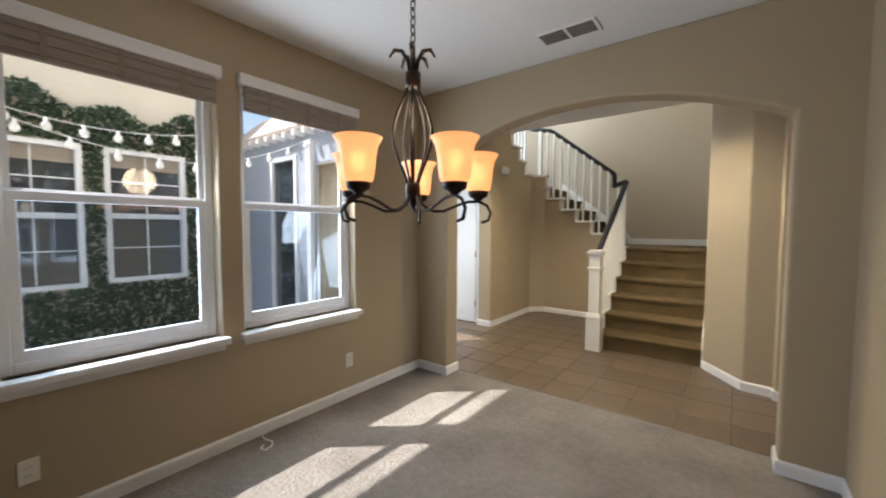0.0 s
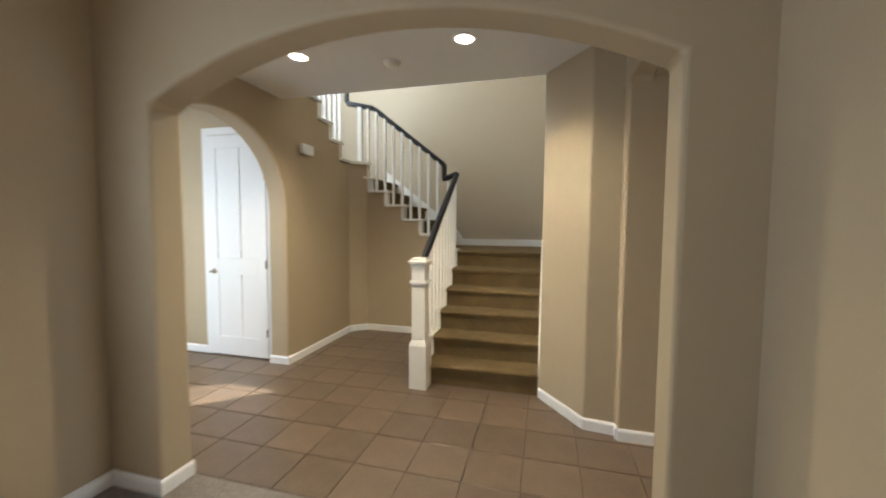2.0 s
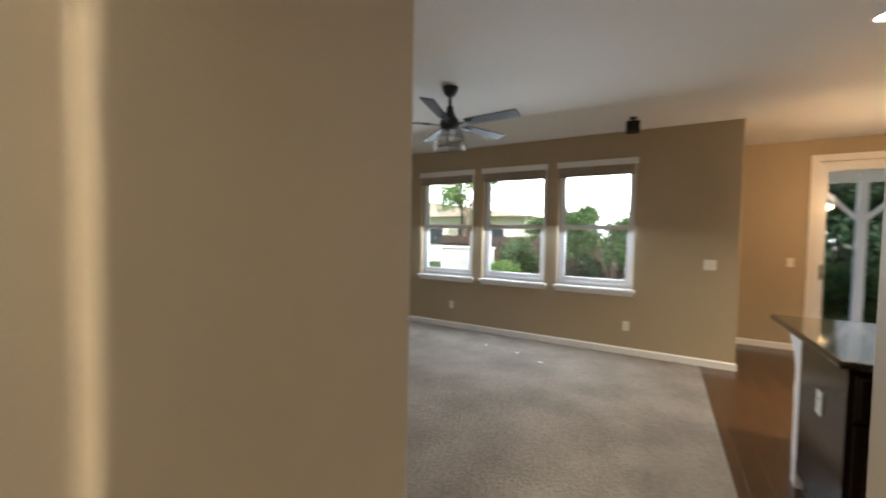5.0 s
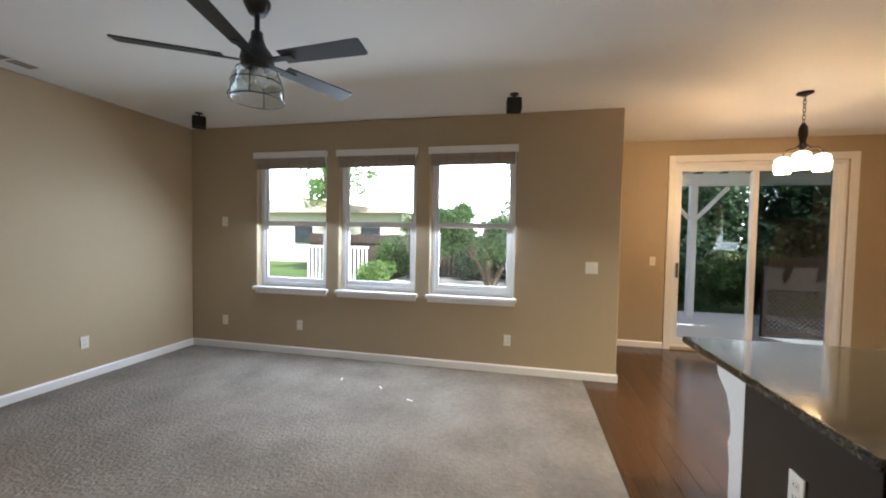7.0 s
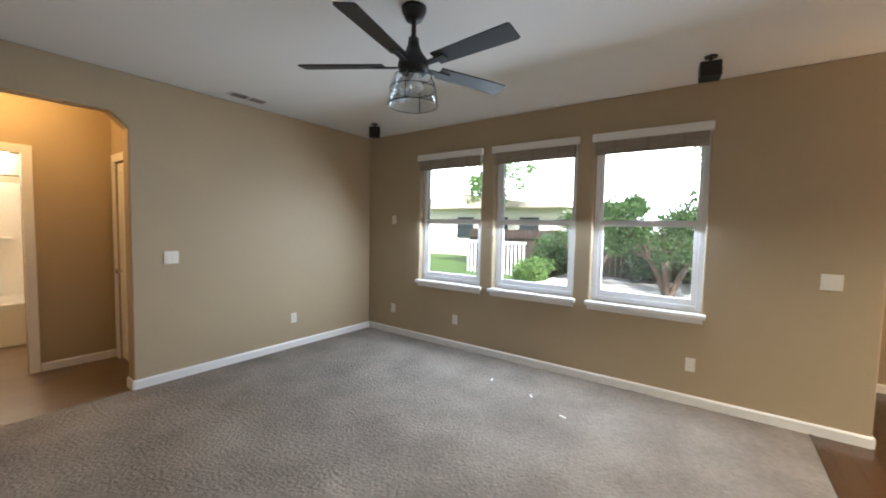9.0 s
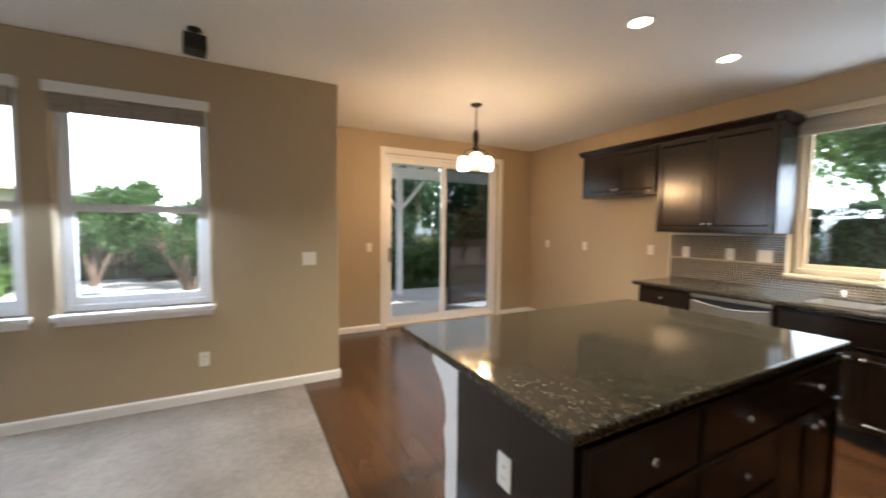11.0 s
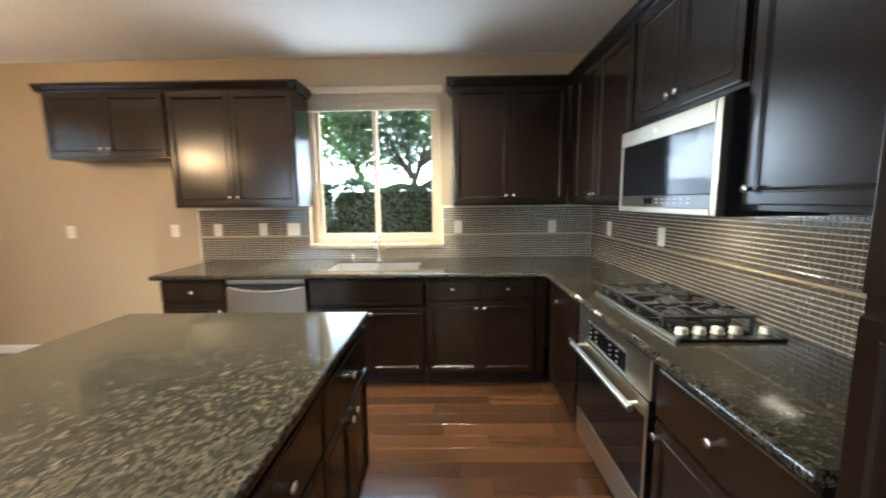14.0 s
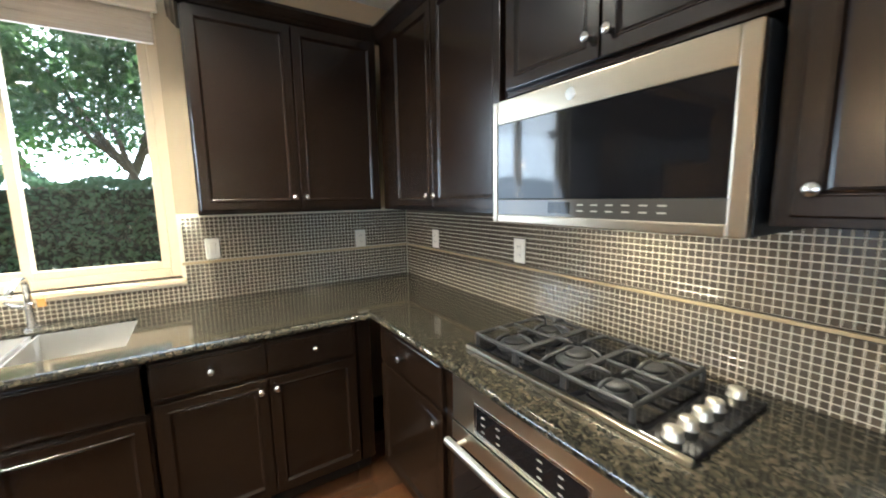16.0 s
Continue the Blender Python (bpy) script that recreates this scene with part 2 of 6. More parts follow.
def prism(outline, axis, a, b):
    """A flat outline (u, v) pushed from a to b along an axis: 'x' takes (y, z), 'y' takes (x, z), 'z' takes (x, y)."""
    bm = bmesh.new()
    put = {"x": lambda u, v, w: (w, u, v), "y": lambda u, v, w: (u, w, v), "z": lambda u, v, w: (u, v, w)}[axis]
    lo = [bm.verts.new(put(u, v, a)) for u, v in outline]
    hi = [bm.verts.new(put(u, v, b)) for u, v in outline]
    n = len(outline)
    bm.faces.new(lo)
    bm.faces.new(hi[::-1])
    for i in range(n):
        bm.faces.new((lo[i], hi[i], hi[(i + 1) % n], lo[(i + 1) % n]))
    bmesh.ops.recalc_face_normals(bm, faces=bm.faces)
    return bm


def lathe(profile, seg=24, cap=False):
    bm = bmesh.new()
    rings = []
    for r, z in profile:
        rings.append([bm.verts.new((r * math.cos(2 * math.pi * i / seg), r * math.sin(2 * math.pi * i / seg), z)) for i in range(seg)])
    for a, b in zip(rings, rings[1:]):
        for i in range(seg):
            bm.faces.new((a[i], a[(i + 1) % seg], b[(i + 1) % seg], b[i]))
    if cap:
        bm.faces.new(rings[0][::-1])
        bm.faces.new(rings[-1])
    for f in bm.faces:
        f.smooth = True
    bmesh.ops.recalc_face_normals(bm, faces=bm.faces)
    return bm


def tube(points, r, seg=8):
    """A round bar along a line of points."""
    bm = bmesh.new()
    pts = [Vector(p) for p in points]
    rings = []
    up = None
    for i, p in enumerate(pts):
        d = (pts[min(i + 1, len(pts) - 1)] - pts[max(i - 1, 0)]).normalized()
        if up is None:
            up = d.orthogonal().normalized()
        up = (up - d * up.dot(d)).normalized()
        side = d.cross(up)
        rr = r[i] if isinstance(r, (list, tuple)) else r
        rings.append([bm.verts.new(p + (up * math.cos(2 * math.pi * k / seg) + side * math.sin(2 * math.pi * k / seg)) * rr) for k in range(seg)])
    for a, b in zip(rings, rings[1:]):
        for k in range(seg):
            bm.faces.new((a[k], a[(k + 1) % seg], b[(k + 1) % seg], b[k]))
    bm.faces.new(rings[0][::-1])
    bm.faces.new(rings[-1])
    for f in bm.faces:
        f.smooth = True
    bmesh.ops.recalc_face_normals(bm, faces=bm.faces)
    return bm


def mesh_of(name, bm, material):
    me = bpy.data.meshes.new(name)
    bm.to_mesh(me)
    bm.free()
    me.materials.append(material)
    return me


def part(name, bm, material, parent, label="", at=None):
    ob = new(name, bm if isinstance(bm, bpy.types.Mesh) else mesh_of(name, bm, material))
    ob.parent = parent
    if at is not None:
        ob.matrix_basis = at
    return tagged(ob, label)


def thing(name, m, label, category, group="", kind=""):
    ob = new(name)
    ob.empty_display_size = 0.1
    ob.matrix_world = m
    return tagged(ob, label, category, group, kind)


def solid(name, bm, material, label, category, kind="", group="", round_edges=0.0):
    ob = new(name, mesh_of(name, bm, material))
    if round_edges:
        b = ob.modifiers.new("round", "BEVEL")
        b.width, b.segments, b.limit_method, b.angle_limit = round_edges, 3, "ANGLE", radians(35)
    return tagged(ob, label, category, group, kind)


def structure(name, bm, material, label, category="wall", round_edges=0.0):
    return solid(name, bm, material, label, category, "structure", "", round_edges)


def wall_cells(axis, at0, at1, u0, u1, z0, z1, holes):
    """A wall in the plane across an axis, from at0 to at1 thick, with square holes (u0, u1, z0, z1)."""
    us = sorted({u0, u1, *[h[0] for h in holes], *[h[1] for h in holes]})
    zs = sorted({z0, z1, *[h[2] for h in holes], *[h[3] for h in holes]})
    us, zs = [u for u in us if u0 <= u <= u1], [z for z in zs if z0 <= z <= z1]
    bm = bmesh.new()
    vs = {}

    def vert(i, j, k):
        if (i, j, k) not in vs:
            w = at1 if k else at0
            vs[i, j, k] = bm.verts.new((w, us[i], zs[j]) if axis == "x" else (us[i], w, zs[j]))
        return vs[i, j, k]

    def full(i, j):
        if i < 0 or j < 0 or i >= len(us) - 1 or j >= len(zs) - 1:
            return False
        uc, zc = (us[i] + us[i + 1]) / 2, (zs[j] + zs[j + 1]) / 2
        return not any(h[0] < uc < h[1] and h[2] < zc < h[3] for h in holes)

    for i in range(len(us) - 1):
        for j in range(len(zs) - 1):
            if not full(i, j):
                continue
            for k in (0, 1):
                bm.faces.new((vert(i, j, k), vert(i + 1, j, k), vert(i + 1, j + 1, k), vert(i, j + 1, k)))
            for di, dj, a, b in ((-1, 0, (i, j), (i, j + 1)), (1, 0, (i + 1, j), (i + 1, j + 1)), (0, -1, (i, j), (i + 1, j)), (0, 1, (i, j + 1), (i + 1, j + 1))):
                if not full(i + di, j + dj):
                    bm.faces.new((vert(*a, 0), vert(*b, 0), vert(*b, 1), vert(*a, 1)))
    bmesh.ops.recalc_face_normals(bm, faces=bm.faces)
    return bm


def arc(u0, z0, u1, z1, rise, n=18):
    """Points of a flat arch from (u0, z0) to (u1, z1) with that rise above their middle."""
    out = []
    half = abs(u1 - u0) / 2
    rad = (half * half + rise * rise) / (2 * rise)
    cu, cz = (u0 + u1) / 2, (z0 + z1) / 2 + rise - rad
    a0 = math.asin(half / rad) if rise <= half else math.pi - math.asin(half / rad)
    for i in range(n + 1):
        a = -a0 + 2 * a0 * i / n
        out.append((cu + (1 if u1 > u0 else -1) * rad * math.sin(a), cz + rad * math.cos(a)))
    return out


# ---- the large structure ----
H = 2.74
# floors
structure("floor_dining", boxes((-1.2, -1.2, -0.1, 2.11, 5.05, 0.0)), CARPET, "grey-beige cut pile carpet with footprints and sunlight", "carpet")
structure("floor_living", boxes((2.66, 4.98, -0.1, 6.81, 9.73, 0.0)), CARPET, "grey-beige cut pile carpet beside the wood floor", "carpet")
structure("floor_foyer", boxes((-3.4, 5.05, -0.1, 2.66, 9.4, -0.006)), GROUT, "tan ceramic tile floor with darker grout", "floor")
structure("floor_kitchen", boxes((2.05, 1.0, -0.1, 8.4, 4.98, -0.006)), WOODGAP, "cherry-brown hardwood plank floor", "floor")
structure("floor_passage", boxes((2.11, 4.98, -0.1, 2.66, 5.05, -0.006)), WOODGAP, "strip of floor under the passage wall", "floor")
structure("floor_hall", boxes((2.5, 9.73, -0.1, 6.0, 14.0, -0.002)), TILE, "tan tile floor of the back hall", "floor")

# dining room
W1, W2 = (2.06, 2.98, 0.74, 2.37), (3.125, 4.045, 0.74, 2.37)
structure("wall_west", wall_cells("x", -1.17, -0.995, -1.2, 4.86, 0, H, [W1, W2]), PAINT, "tan painted dining room wall with two windows", round_edges=0.012)
structure("wall_south", boxes((-1.17, -1.35, 0, 2.25, -1.2, H)), PAINT, "plain tan painted wall behind the entrance", "wall")
structure("wall_east", boxes((2.075, -1.2, 0, 2.13, 4.86, H)), PAINT, "plain tan painted wall between dining room and kitchen")
arch_outline = [(-1.17, 0), (-0.64, 0)] + arc(-0.64, 2.08, 1.80, 2.10, 0.29) + [(1.80, 0), (2.66, 0), (2.66, H), (-1.17, H)]
structure("wall_arch", prism(arch_outline, "y", 4.86, 5.05), PAINT, "tan wall with a wide shallow arched opening", round_edges=0.02)
structure("ceiling_dining", boxes((-1.17, -1.35, H, 2.1, 5.05, H + 0.15)), CEIL, "white painted flat ceiling", "ceiling")

# foyer and stairwell
arch2 = [(5.05, 0), (5.15, 0)] + arc(5.15, 1.66, 6.715, 1.66, 0.76, 26) + [(6.715, 0), (8.03, 0), (8.03, 2.31), (7.81, 2.31), (7.81, 2.505), (7.57, 2.505), (7.57, 2.70), (7.33, 2.70), (7.33, 2.895), (7.09, 2.9), (6.7, 2.9), (6.7, H), (5.05, H)]
structure("wall_foyer", prism(arch2, "x", -1.45, -1.235), PAINT, "tan foyer wall with a round-topped archway", round_edges=0.02)
under = [(-1.05, 0), (0.2, 0), (0.2, 1.11), (-0.01, 1.11), (-0.01, 1.335), (-0.25, 1.335), (-0.25, 1.53), (-0.50, 1.53), (-0.50, 1.725), (-0.75, 1.725), (-0.75, 1.92), (-1.0, 1.92), (-1.0, 2.115), (-1.05, 2.115)]
structure("wall_under_stairs", prism(under, "y", 8.2, 8.3), PAINT, "tan wall closing the space under the stairs")
structure("wall_nook_corner", prism([(-1.45, 7.99), (-1.2335, 7.99), (-1.2335, 8.031), (-1.05, 8.2), (-1.05, 8.3), (-1.45, 8.3)], "z", 0, 2.31), PAINT, "tan angled corner under the winding stairs")
structure("wall_stair_side", boxes((1.33, 6.69, 0, 1.5, 9.4, 5.6)), PAINT, "tan wall beside the stairs")
structure("wall_stair_back", boxes((-2.6, 9.25, 0, 1.33, 9.4, 5.6)), PAINT, "tall tan wall behind the stair landing")
structure("wall_stair_upper_west", wall_cells("x", -2.6, -2.45, 5.0, 9.25, 2.9, 5.6, [(6.1, 7.9, 3.5, 5.1)]), PAINT, "tan upper wall with a bright window")
structure("wall_stair_west", boxes((-2.6, 6.95, 0, -2.45, 9.25, 2.9)), PAINT, "tan wall under the upper stairs")
structure("wall_stair_upper_south", boxes((-2.45, 4.9, 2.9, 1.33, 5.0, 5.6)), PAINT, "tan upper floor wall")
structure("wall_stair_upper_east", boxes((1.33, 5.0, 2.9, 1.5, 6.69, 5.6)), PAINT, "tan upper floor wall over the foyer")
structure("ceiling_stairwell", boxes((-2.6, 4.9, 5.6, 1.5, 9.4, 5.7)), CEIL, "white ceiling above the stairwell", "ceiling")
structure("ceiling_foyer", boxes((-3.4, 5.05, H, 1.875, 6.7, 2.9), (-3.4, 6.7, 2.9, -1.45, 6.95, 3.0)), CEIL, "white foyer ceiling ending at the stairwell", "ceiling")
pier = [(1.33, 6.69), (1.33, 6.64), (1.648, 6.20), (1.86, 6.175), (1.86, 6.105), (2.66, 6.105), (2.66, 9.73), (2.5, 9.73), (2.5, 6.69)]
structure("wall_pier", prism(pier, "z", 0, H), PAINT, "tan angled wall end with rounded corners", round_edges=0.015)
# dropped passage between the foyer and the living room
soffit = [(5.05, 2.41), (5.09, 2.45), (6.065, 2.45), (6.105, 2.41), (6.105, H), (5.05, H)]
structure("soffit_passage", prism(soffit, "x", 1.86, 2.0), PAINT, "tan header with clipped corners over the passage", round_edges=0.012)
structure("soffit_passage_end", prism(soffit, "x", 2.53, 2.66), PAINT, "tan header with clipped corners over the passage", round_edges=0.012)
structure("ceiling_passage", boxes((2.0, 5.05, 2.45, 2.53, 6.105, 2.55)), PAINT, "low tan soffit of the passage", "ceiling")
# vestibule behind the archway
structure("wall_vestibule_north", boxes((-3.4, 6.80, 0, -1.45, 6.95, 2.9)), PAINT, "tan vestibule wall with a closet door")
structure("wall_vestibule_west", boxes((-3.4, 5.05, 0, -3.25, 6.80, H)), PAINT, "tan vestibule wall")
structure("wall_vestibule_south", wall_cells("y", 4.98, 5.05, -3.4, -1.17, 0, H, [(-2.98, -2.15, 0.1, 2.32)]), PAINT, "tan vestibule wall with the glazed entrance")

# living room, kitchen and breakfast nook
LW = [(7.875, 8.795, 0.80, 2.37), (6.785, 7.71, 0.80, 2.37), (5.70, 6.62, 0.80, 2.37)]
structure("wall_living_east", wall_cells("x", 6.806, 6.97, 4.665, 9.9, 0, H, LW), PAINT, "tan living room wall with three windows", round_edges=0.012)
hall = [(2.66, 0), (3.13, 0), (3.13, 2.28), (3.25, 2.40), (3.89, 2.40), (4.01, 2.28), (4.01, 0), (6.806, 0), (6.806, H), (2.66, H)]
structure("wall_living_north", prism(hall, "y", 9.73, 9.88), PAINT, "tan living room wall with a hall opening", round_edges=0.015)
structure("wall_nook_north", boxes((6.97, 4.665, 0, 8.42, 4.83, H)), PAINT, "tan breakfast nook wall")
PD = (1.79, 3.69, 0.03, 2.46)
structure("wall_nook_east", wall_cells("x", 8.265, 8.42, 0.95, 4.665, 0, H, [PD]), PAINT, "tan breakfast nook wall with a sliding door")
KW = (3.535, 4.77, 1.06, 2.43)
structure("wall_kitchen_south", wall_cells("y", 0.95, 1.11, 1.95, 8.265, 0, H, [KW]), PAINT, "tan kitchen wall with a window over the sink")
structure("ceiling_living", boxes((2.1, 0.95, H, 8.42, 5.05, H + 0.15), (2.66, 5.05, H, 8.42, 9.9, H + 0.15)), CEIL, "white flat ceiling over kitchen and living room", "ceiling")
# back hall and bathroom
structure("wall_hall_north", wall_cells("y", 10.92, 11.02, 2.5, 4.2, 0, H, [(2.75, 3.52, 0, 2.1)]), PAINT, "tan back hall wall with an open bathroom door")
structure("wall_hall_east", wall_cells("x", 4.18, 4.3, 9.88, 10.92, 0, H, [(10.0, 10.8, 0, 2.1)]), PAINT, "tan back hall wall")
structure("wall_hall_west", boxes((2.4, 9.73, 0, 2.5, 13.2, H)), PAINT, "tan back hall wall")
structure("wall_bath", boxes((2.5, 13.1, 0, 4.2, 13.2, H), (4.1, 11.02, 0, 4.2, 13.1, H)), PAINT, "tan bathroom wall")
structure("ceiling_hall", boxes((2.4, 9.88, H, 6.0, 13.2, H + 0.1)), CEIL, "white hall ceiling", "ceiling")


# baseboards
def baseboard(pts, label="white painted baseboard"):
    """A moulded board along a line of floor points; the wall lies on the left of the way."""
    for (xa, ya), (xb, yb) in zip(pts, pts[1:]):
        d = Vector((xb - xa, yb - ya))
        ln = d.length
        bm = prism([(0, 0.0), (0, 0.084), (-0.006, 0.084), (-0.013, 0.073), (-0.015, 0.068), (-0.015, 0.0)], "x", 0, ln)
        ob = structure("baseboard", bm, WHITE, label, "baseboard")
        ob.matrix_world = pose(xa, ya, 0, 0, 0, math.degrees(math.atan2(d.y, d.x)))


baseboard([(-0.995, -1.2), (-0.995, 4.86)])
baseboard([(-0.995, 4.86), (-0.64, 4.86)])
baseboard([(-0.64, 4.845), (-0.64, 5.05)])
baseboard([(1.80, 5.05), (1.80, 4.845)])
baseboard([(1.80, 4.86), (2.075, 4.86)])
baseboard([(2.075, 4.86), (2.075, -1.2)])
baseboard([(-1.46, 6.715), (-1.235, 6.715)])
baseboard([(-1.235, 6.70), (-1.235, 8.03), (-1.05, 8.2), (0.19, 8.2)])
baseboard([(1.33, 6.64), (1.648, 6.20), (1.86, 6.175)])
baseboard([(1.86, 6.175), (1.86, 6.105), (2.66, 6.105)])
baseboard([(-1.45, 6.80), (-1.50, 6.80)])
baseboard([(-3.25, 6.80), (-2.36, 6.80)])
baseboard([(2.66, 9.73), (3.13, 9.73)])
baseboard([(4.01, 9.73), (6.806, 9.73), (6.806, 4.665)])
baseboard([(6.806, 4.665), (6.97, 4.665), (8.265, 4.665)])
baseboard([(8.265, 4.665), (8.265, 3.77)])
baseboard([(8.265, 1.71), (8.265, 1.11), (5.80, 1.11)])
baseboard([(3.13, 9.75), (3.13, 9.88)])
baseboard([(4.01, 9.88), (4.01, 9.72)])
baseboard([(3.60, 10.92), (4.18, 10.92)])


# ---- windows ----
def hung_window(name, m, w, h, label, rail=0.5, valance=True, shade=0.16, screen=False, stool=0.05):
    """A single-hung window. Local x runs along the wall, -y looks into the room, z 0 is the sill."""
    t = tagged(thing(name, m, label, "window"), kind="structure")
    f = boxes((0, 0.08, 0, 0.045, 0.15, h), (w - 0.045, 0.08, 0, w, 0.15, h), (0.045, 0.08, 0, w - 0.045, 0.15, 0.05), (0.045, 0.08, h - 0.045, w - 0.045, 0.15, h), bevel=0.006)
    part("window_frame", f, VINYL, t)
    zr = h * rail
    up = boxes((0.045, 0.115, zr - 0.02, w - 0.045, 0.14, zr + 0.025), (0.045, 0.115, zr + 0.025, 0.07, 0.14, h - 0.045), (w - 0.07, 0.115, zr + 0.025, w - 0.045, 0.14, h - 0.045), (0.07, 0.115, h - 0.07, w - 0.07, 0.14, h - 0.045), bevel=0.004)
    u = part("upper_sash", up, VINYL, t)
    lo = boxes((0.045, 0.085, zr - 0.035, w - 0.045, 0.113, zr + 0.012), (0.045, 0.085, 0.05, 0.085, 0.113, zr - 0.035), (w - 0.085, 0.085, 0.05, w - 0.045, 0.113, zr - 0.035), (0.085, 0.085, 0.05, w - 0.085, 0.113, 0.105), bevel=0.004)
    o = part("lower_sash", lo, VINYL, t)
    for nm, z0, z1, yy, mt, pa in (("pane", zr + 0.025, h - 0.07, 0.128, GLASS, u), ("pane", 0.105, zr - 0.035, 0.099, SCREENGLASS if screen else GLASS, o)):
        g = part(nm, boxes((0.06, yy - 0.002, z0, w - 0.06, yy + 0.002, z1)), mt, pa)
        g.visible_shadow = False
    part("window_sill", box(bmesh.new(), -0.035, -stool, -0.045, w + 0.035, 0.08, 0.0, bevel=0.012), WHITE, t)
    part("apron", box(bmesh.new(), -0.015, -0.018, -0.085, w + 0.015, -0.002, -0.045, bevel=0.004), WHITE, t)
    if valance:
        part("valance", box(bmesh.new(), -0.02, -0.05, h - 0.035, w + 0.02, -0.001, h + 0.04, bevel=0.008), WHITE, t)
    if shade:
        bm = bmesh.new()
        n = max(3, int(shade / 0.024))
        for i in range(n):
            z1 = h - 0.036 - i * shade / n
            box(bm, 0.012, -0.038 + 0.006 * (i % 2), z1 - shade / n * 1.15, w - 0.012, -0.012 + 0.006 * (i % 2), z1, bevel=0.004)
        part("woven_shade", bm, SHADE, t, "raised grey woven shade")
        for k in (0.2, 0.5, 0.8):
            part("shade_tape", boxes((w * k - 0.012, -0.0415, h - 0.036 - shade, w * k + 0.012, -0.039, h - 0.036)), SLATTAPE, t)
    return t


SLATTAPE = mat("grey_shade_tape", (0.30, 0.25, 0.20), 0.9, var=0.2)
for hole, nm in ((W1, "window_1"), (W2, "window_2")):
    hung_window(nm, pose(-0.995, hole[0], hole[2], 0, 0, 90), hole[1] - hole[0], hole[3] - hole[2], "white single-hung window with a raised woven shade", rail=0.52, shade=0.15, screen=True, stool=0.06)
for hole, nm in zip(LW, ("window_3", "window_4", "window_5")):
    hung_window(nm, pose(6.806, hole[1], hole[2], 0, 0, -90), hole[1] - hole[0], hole[3] - hole[2], "white single-hung window with a raised grey shade", rail=0.49, shade=0.12, stool=0.05)

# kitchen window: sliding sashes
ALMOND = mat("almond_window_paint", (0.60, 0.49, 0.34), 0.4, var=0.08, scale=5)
KWT = tagged(thing("window_6", pose(KW[1], 1.11, KW[2], 0, 0, 180), "white sliding window over the sink with a short shade", "window"), kind="structure")
kw, kh = KW[1] - KW[0], KW[3] - KW[2]
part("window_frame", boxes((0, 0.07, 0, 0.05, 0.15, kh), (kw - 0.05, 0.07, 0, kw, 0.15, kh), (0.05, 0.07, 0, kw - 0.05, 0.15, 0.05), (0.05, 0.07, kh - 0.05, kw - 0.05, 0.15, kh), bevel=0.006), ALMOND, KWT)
for x0, x1, y0 in ((0.05, kw / 2 + 0.02, 0.11), (kw / 2 - 0.02, kw - 0.05, 0.075)):
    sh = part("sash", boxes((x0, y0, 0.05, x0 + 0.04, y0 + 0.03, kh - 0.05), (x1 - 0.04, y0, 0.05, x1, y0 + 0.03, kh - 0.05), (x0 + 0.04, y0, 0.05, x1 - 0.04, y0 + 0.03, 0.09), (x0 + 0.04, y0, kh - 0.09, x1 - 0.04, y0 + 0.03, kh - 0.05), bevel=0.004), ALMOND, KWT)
    g = part("pane", boxes((x0 + 0.03, y0 + 0.013, 0.08, x1 - 0.03, y0 + 0.017, kh - 0.08)), GLASS, sh)
    g.visible_shadow = False
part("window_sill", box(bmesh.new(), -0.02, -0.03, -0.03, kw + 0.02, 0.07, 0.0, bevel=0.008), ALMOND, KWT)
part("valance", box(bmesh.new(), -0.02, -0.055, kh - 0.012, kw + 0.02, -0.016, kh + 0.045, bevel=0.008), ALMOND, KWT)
kshade = bmesh.new()
for i in range(6):
    box(kshade, 0.01, -0.012 + 0.005 * (i % 2), kh - 0.155 + i * 0.026, kw - 0.01, 0.012 + 0.005 * (i % 2), kh - 0.127 + i * 0.026, bevel=0.003)
part("woven_shade", kshade, mat("pale_woven_shade", (0.62, 0.55, 0.44), 0.9, second=(0.48, 0.41, 0.32), scale=8, bump=0.4, bump_scale=60, aspect=(0.35, 1, 14)), KWT, "raised pale woven shade")

# sliding patio door
PDT = tagged(thing("door_2", pose(8.265, PD[1], 0, 0, 0, -90), "white sliding glass patio door in a wide casing", "sliding door"), kind="structure")
pw, ph = PD[1] - PD[0], PD[3]
part("casing", boxes((-0.085, -0.02, 0, 0.0, 0.0, ph + 0.085), (pw, -0.02, 0, pw + 0.085, 0.0, ph + 0.085), (0.0, -0.02, ph, pw, 0.0, ph + 0.085), bevel=0.005), WHITE, PDT)
part("door_frame", boxes((0, 0.03, 0.03, 0.035, 0.15, ph), (pw - 0.035, 0.03, 0.03, pw, 0.15, ph), (0.035, 0.03, ph - 0.04, pw - 0.035, 0.15, ph), (0.035, 0.03, 0.0, pw - 0.035, 0.15, 0.05), bevel=0.004), VINYL, PDT)
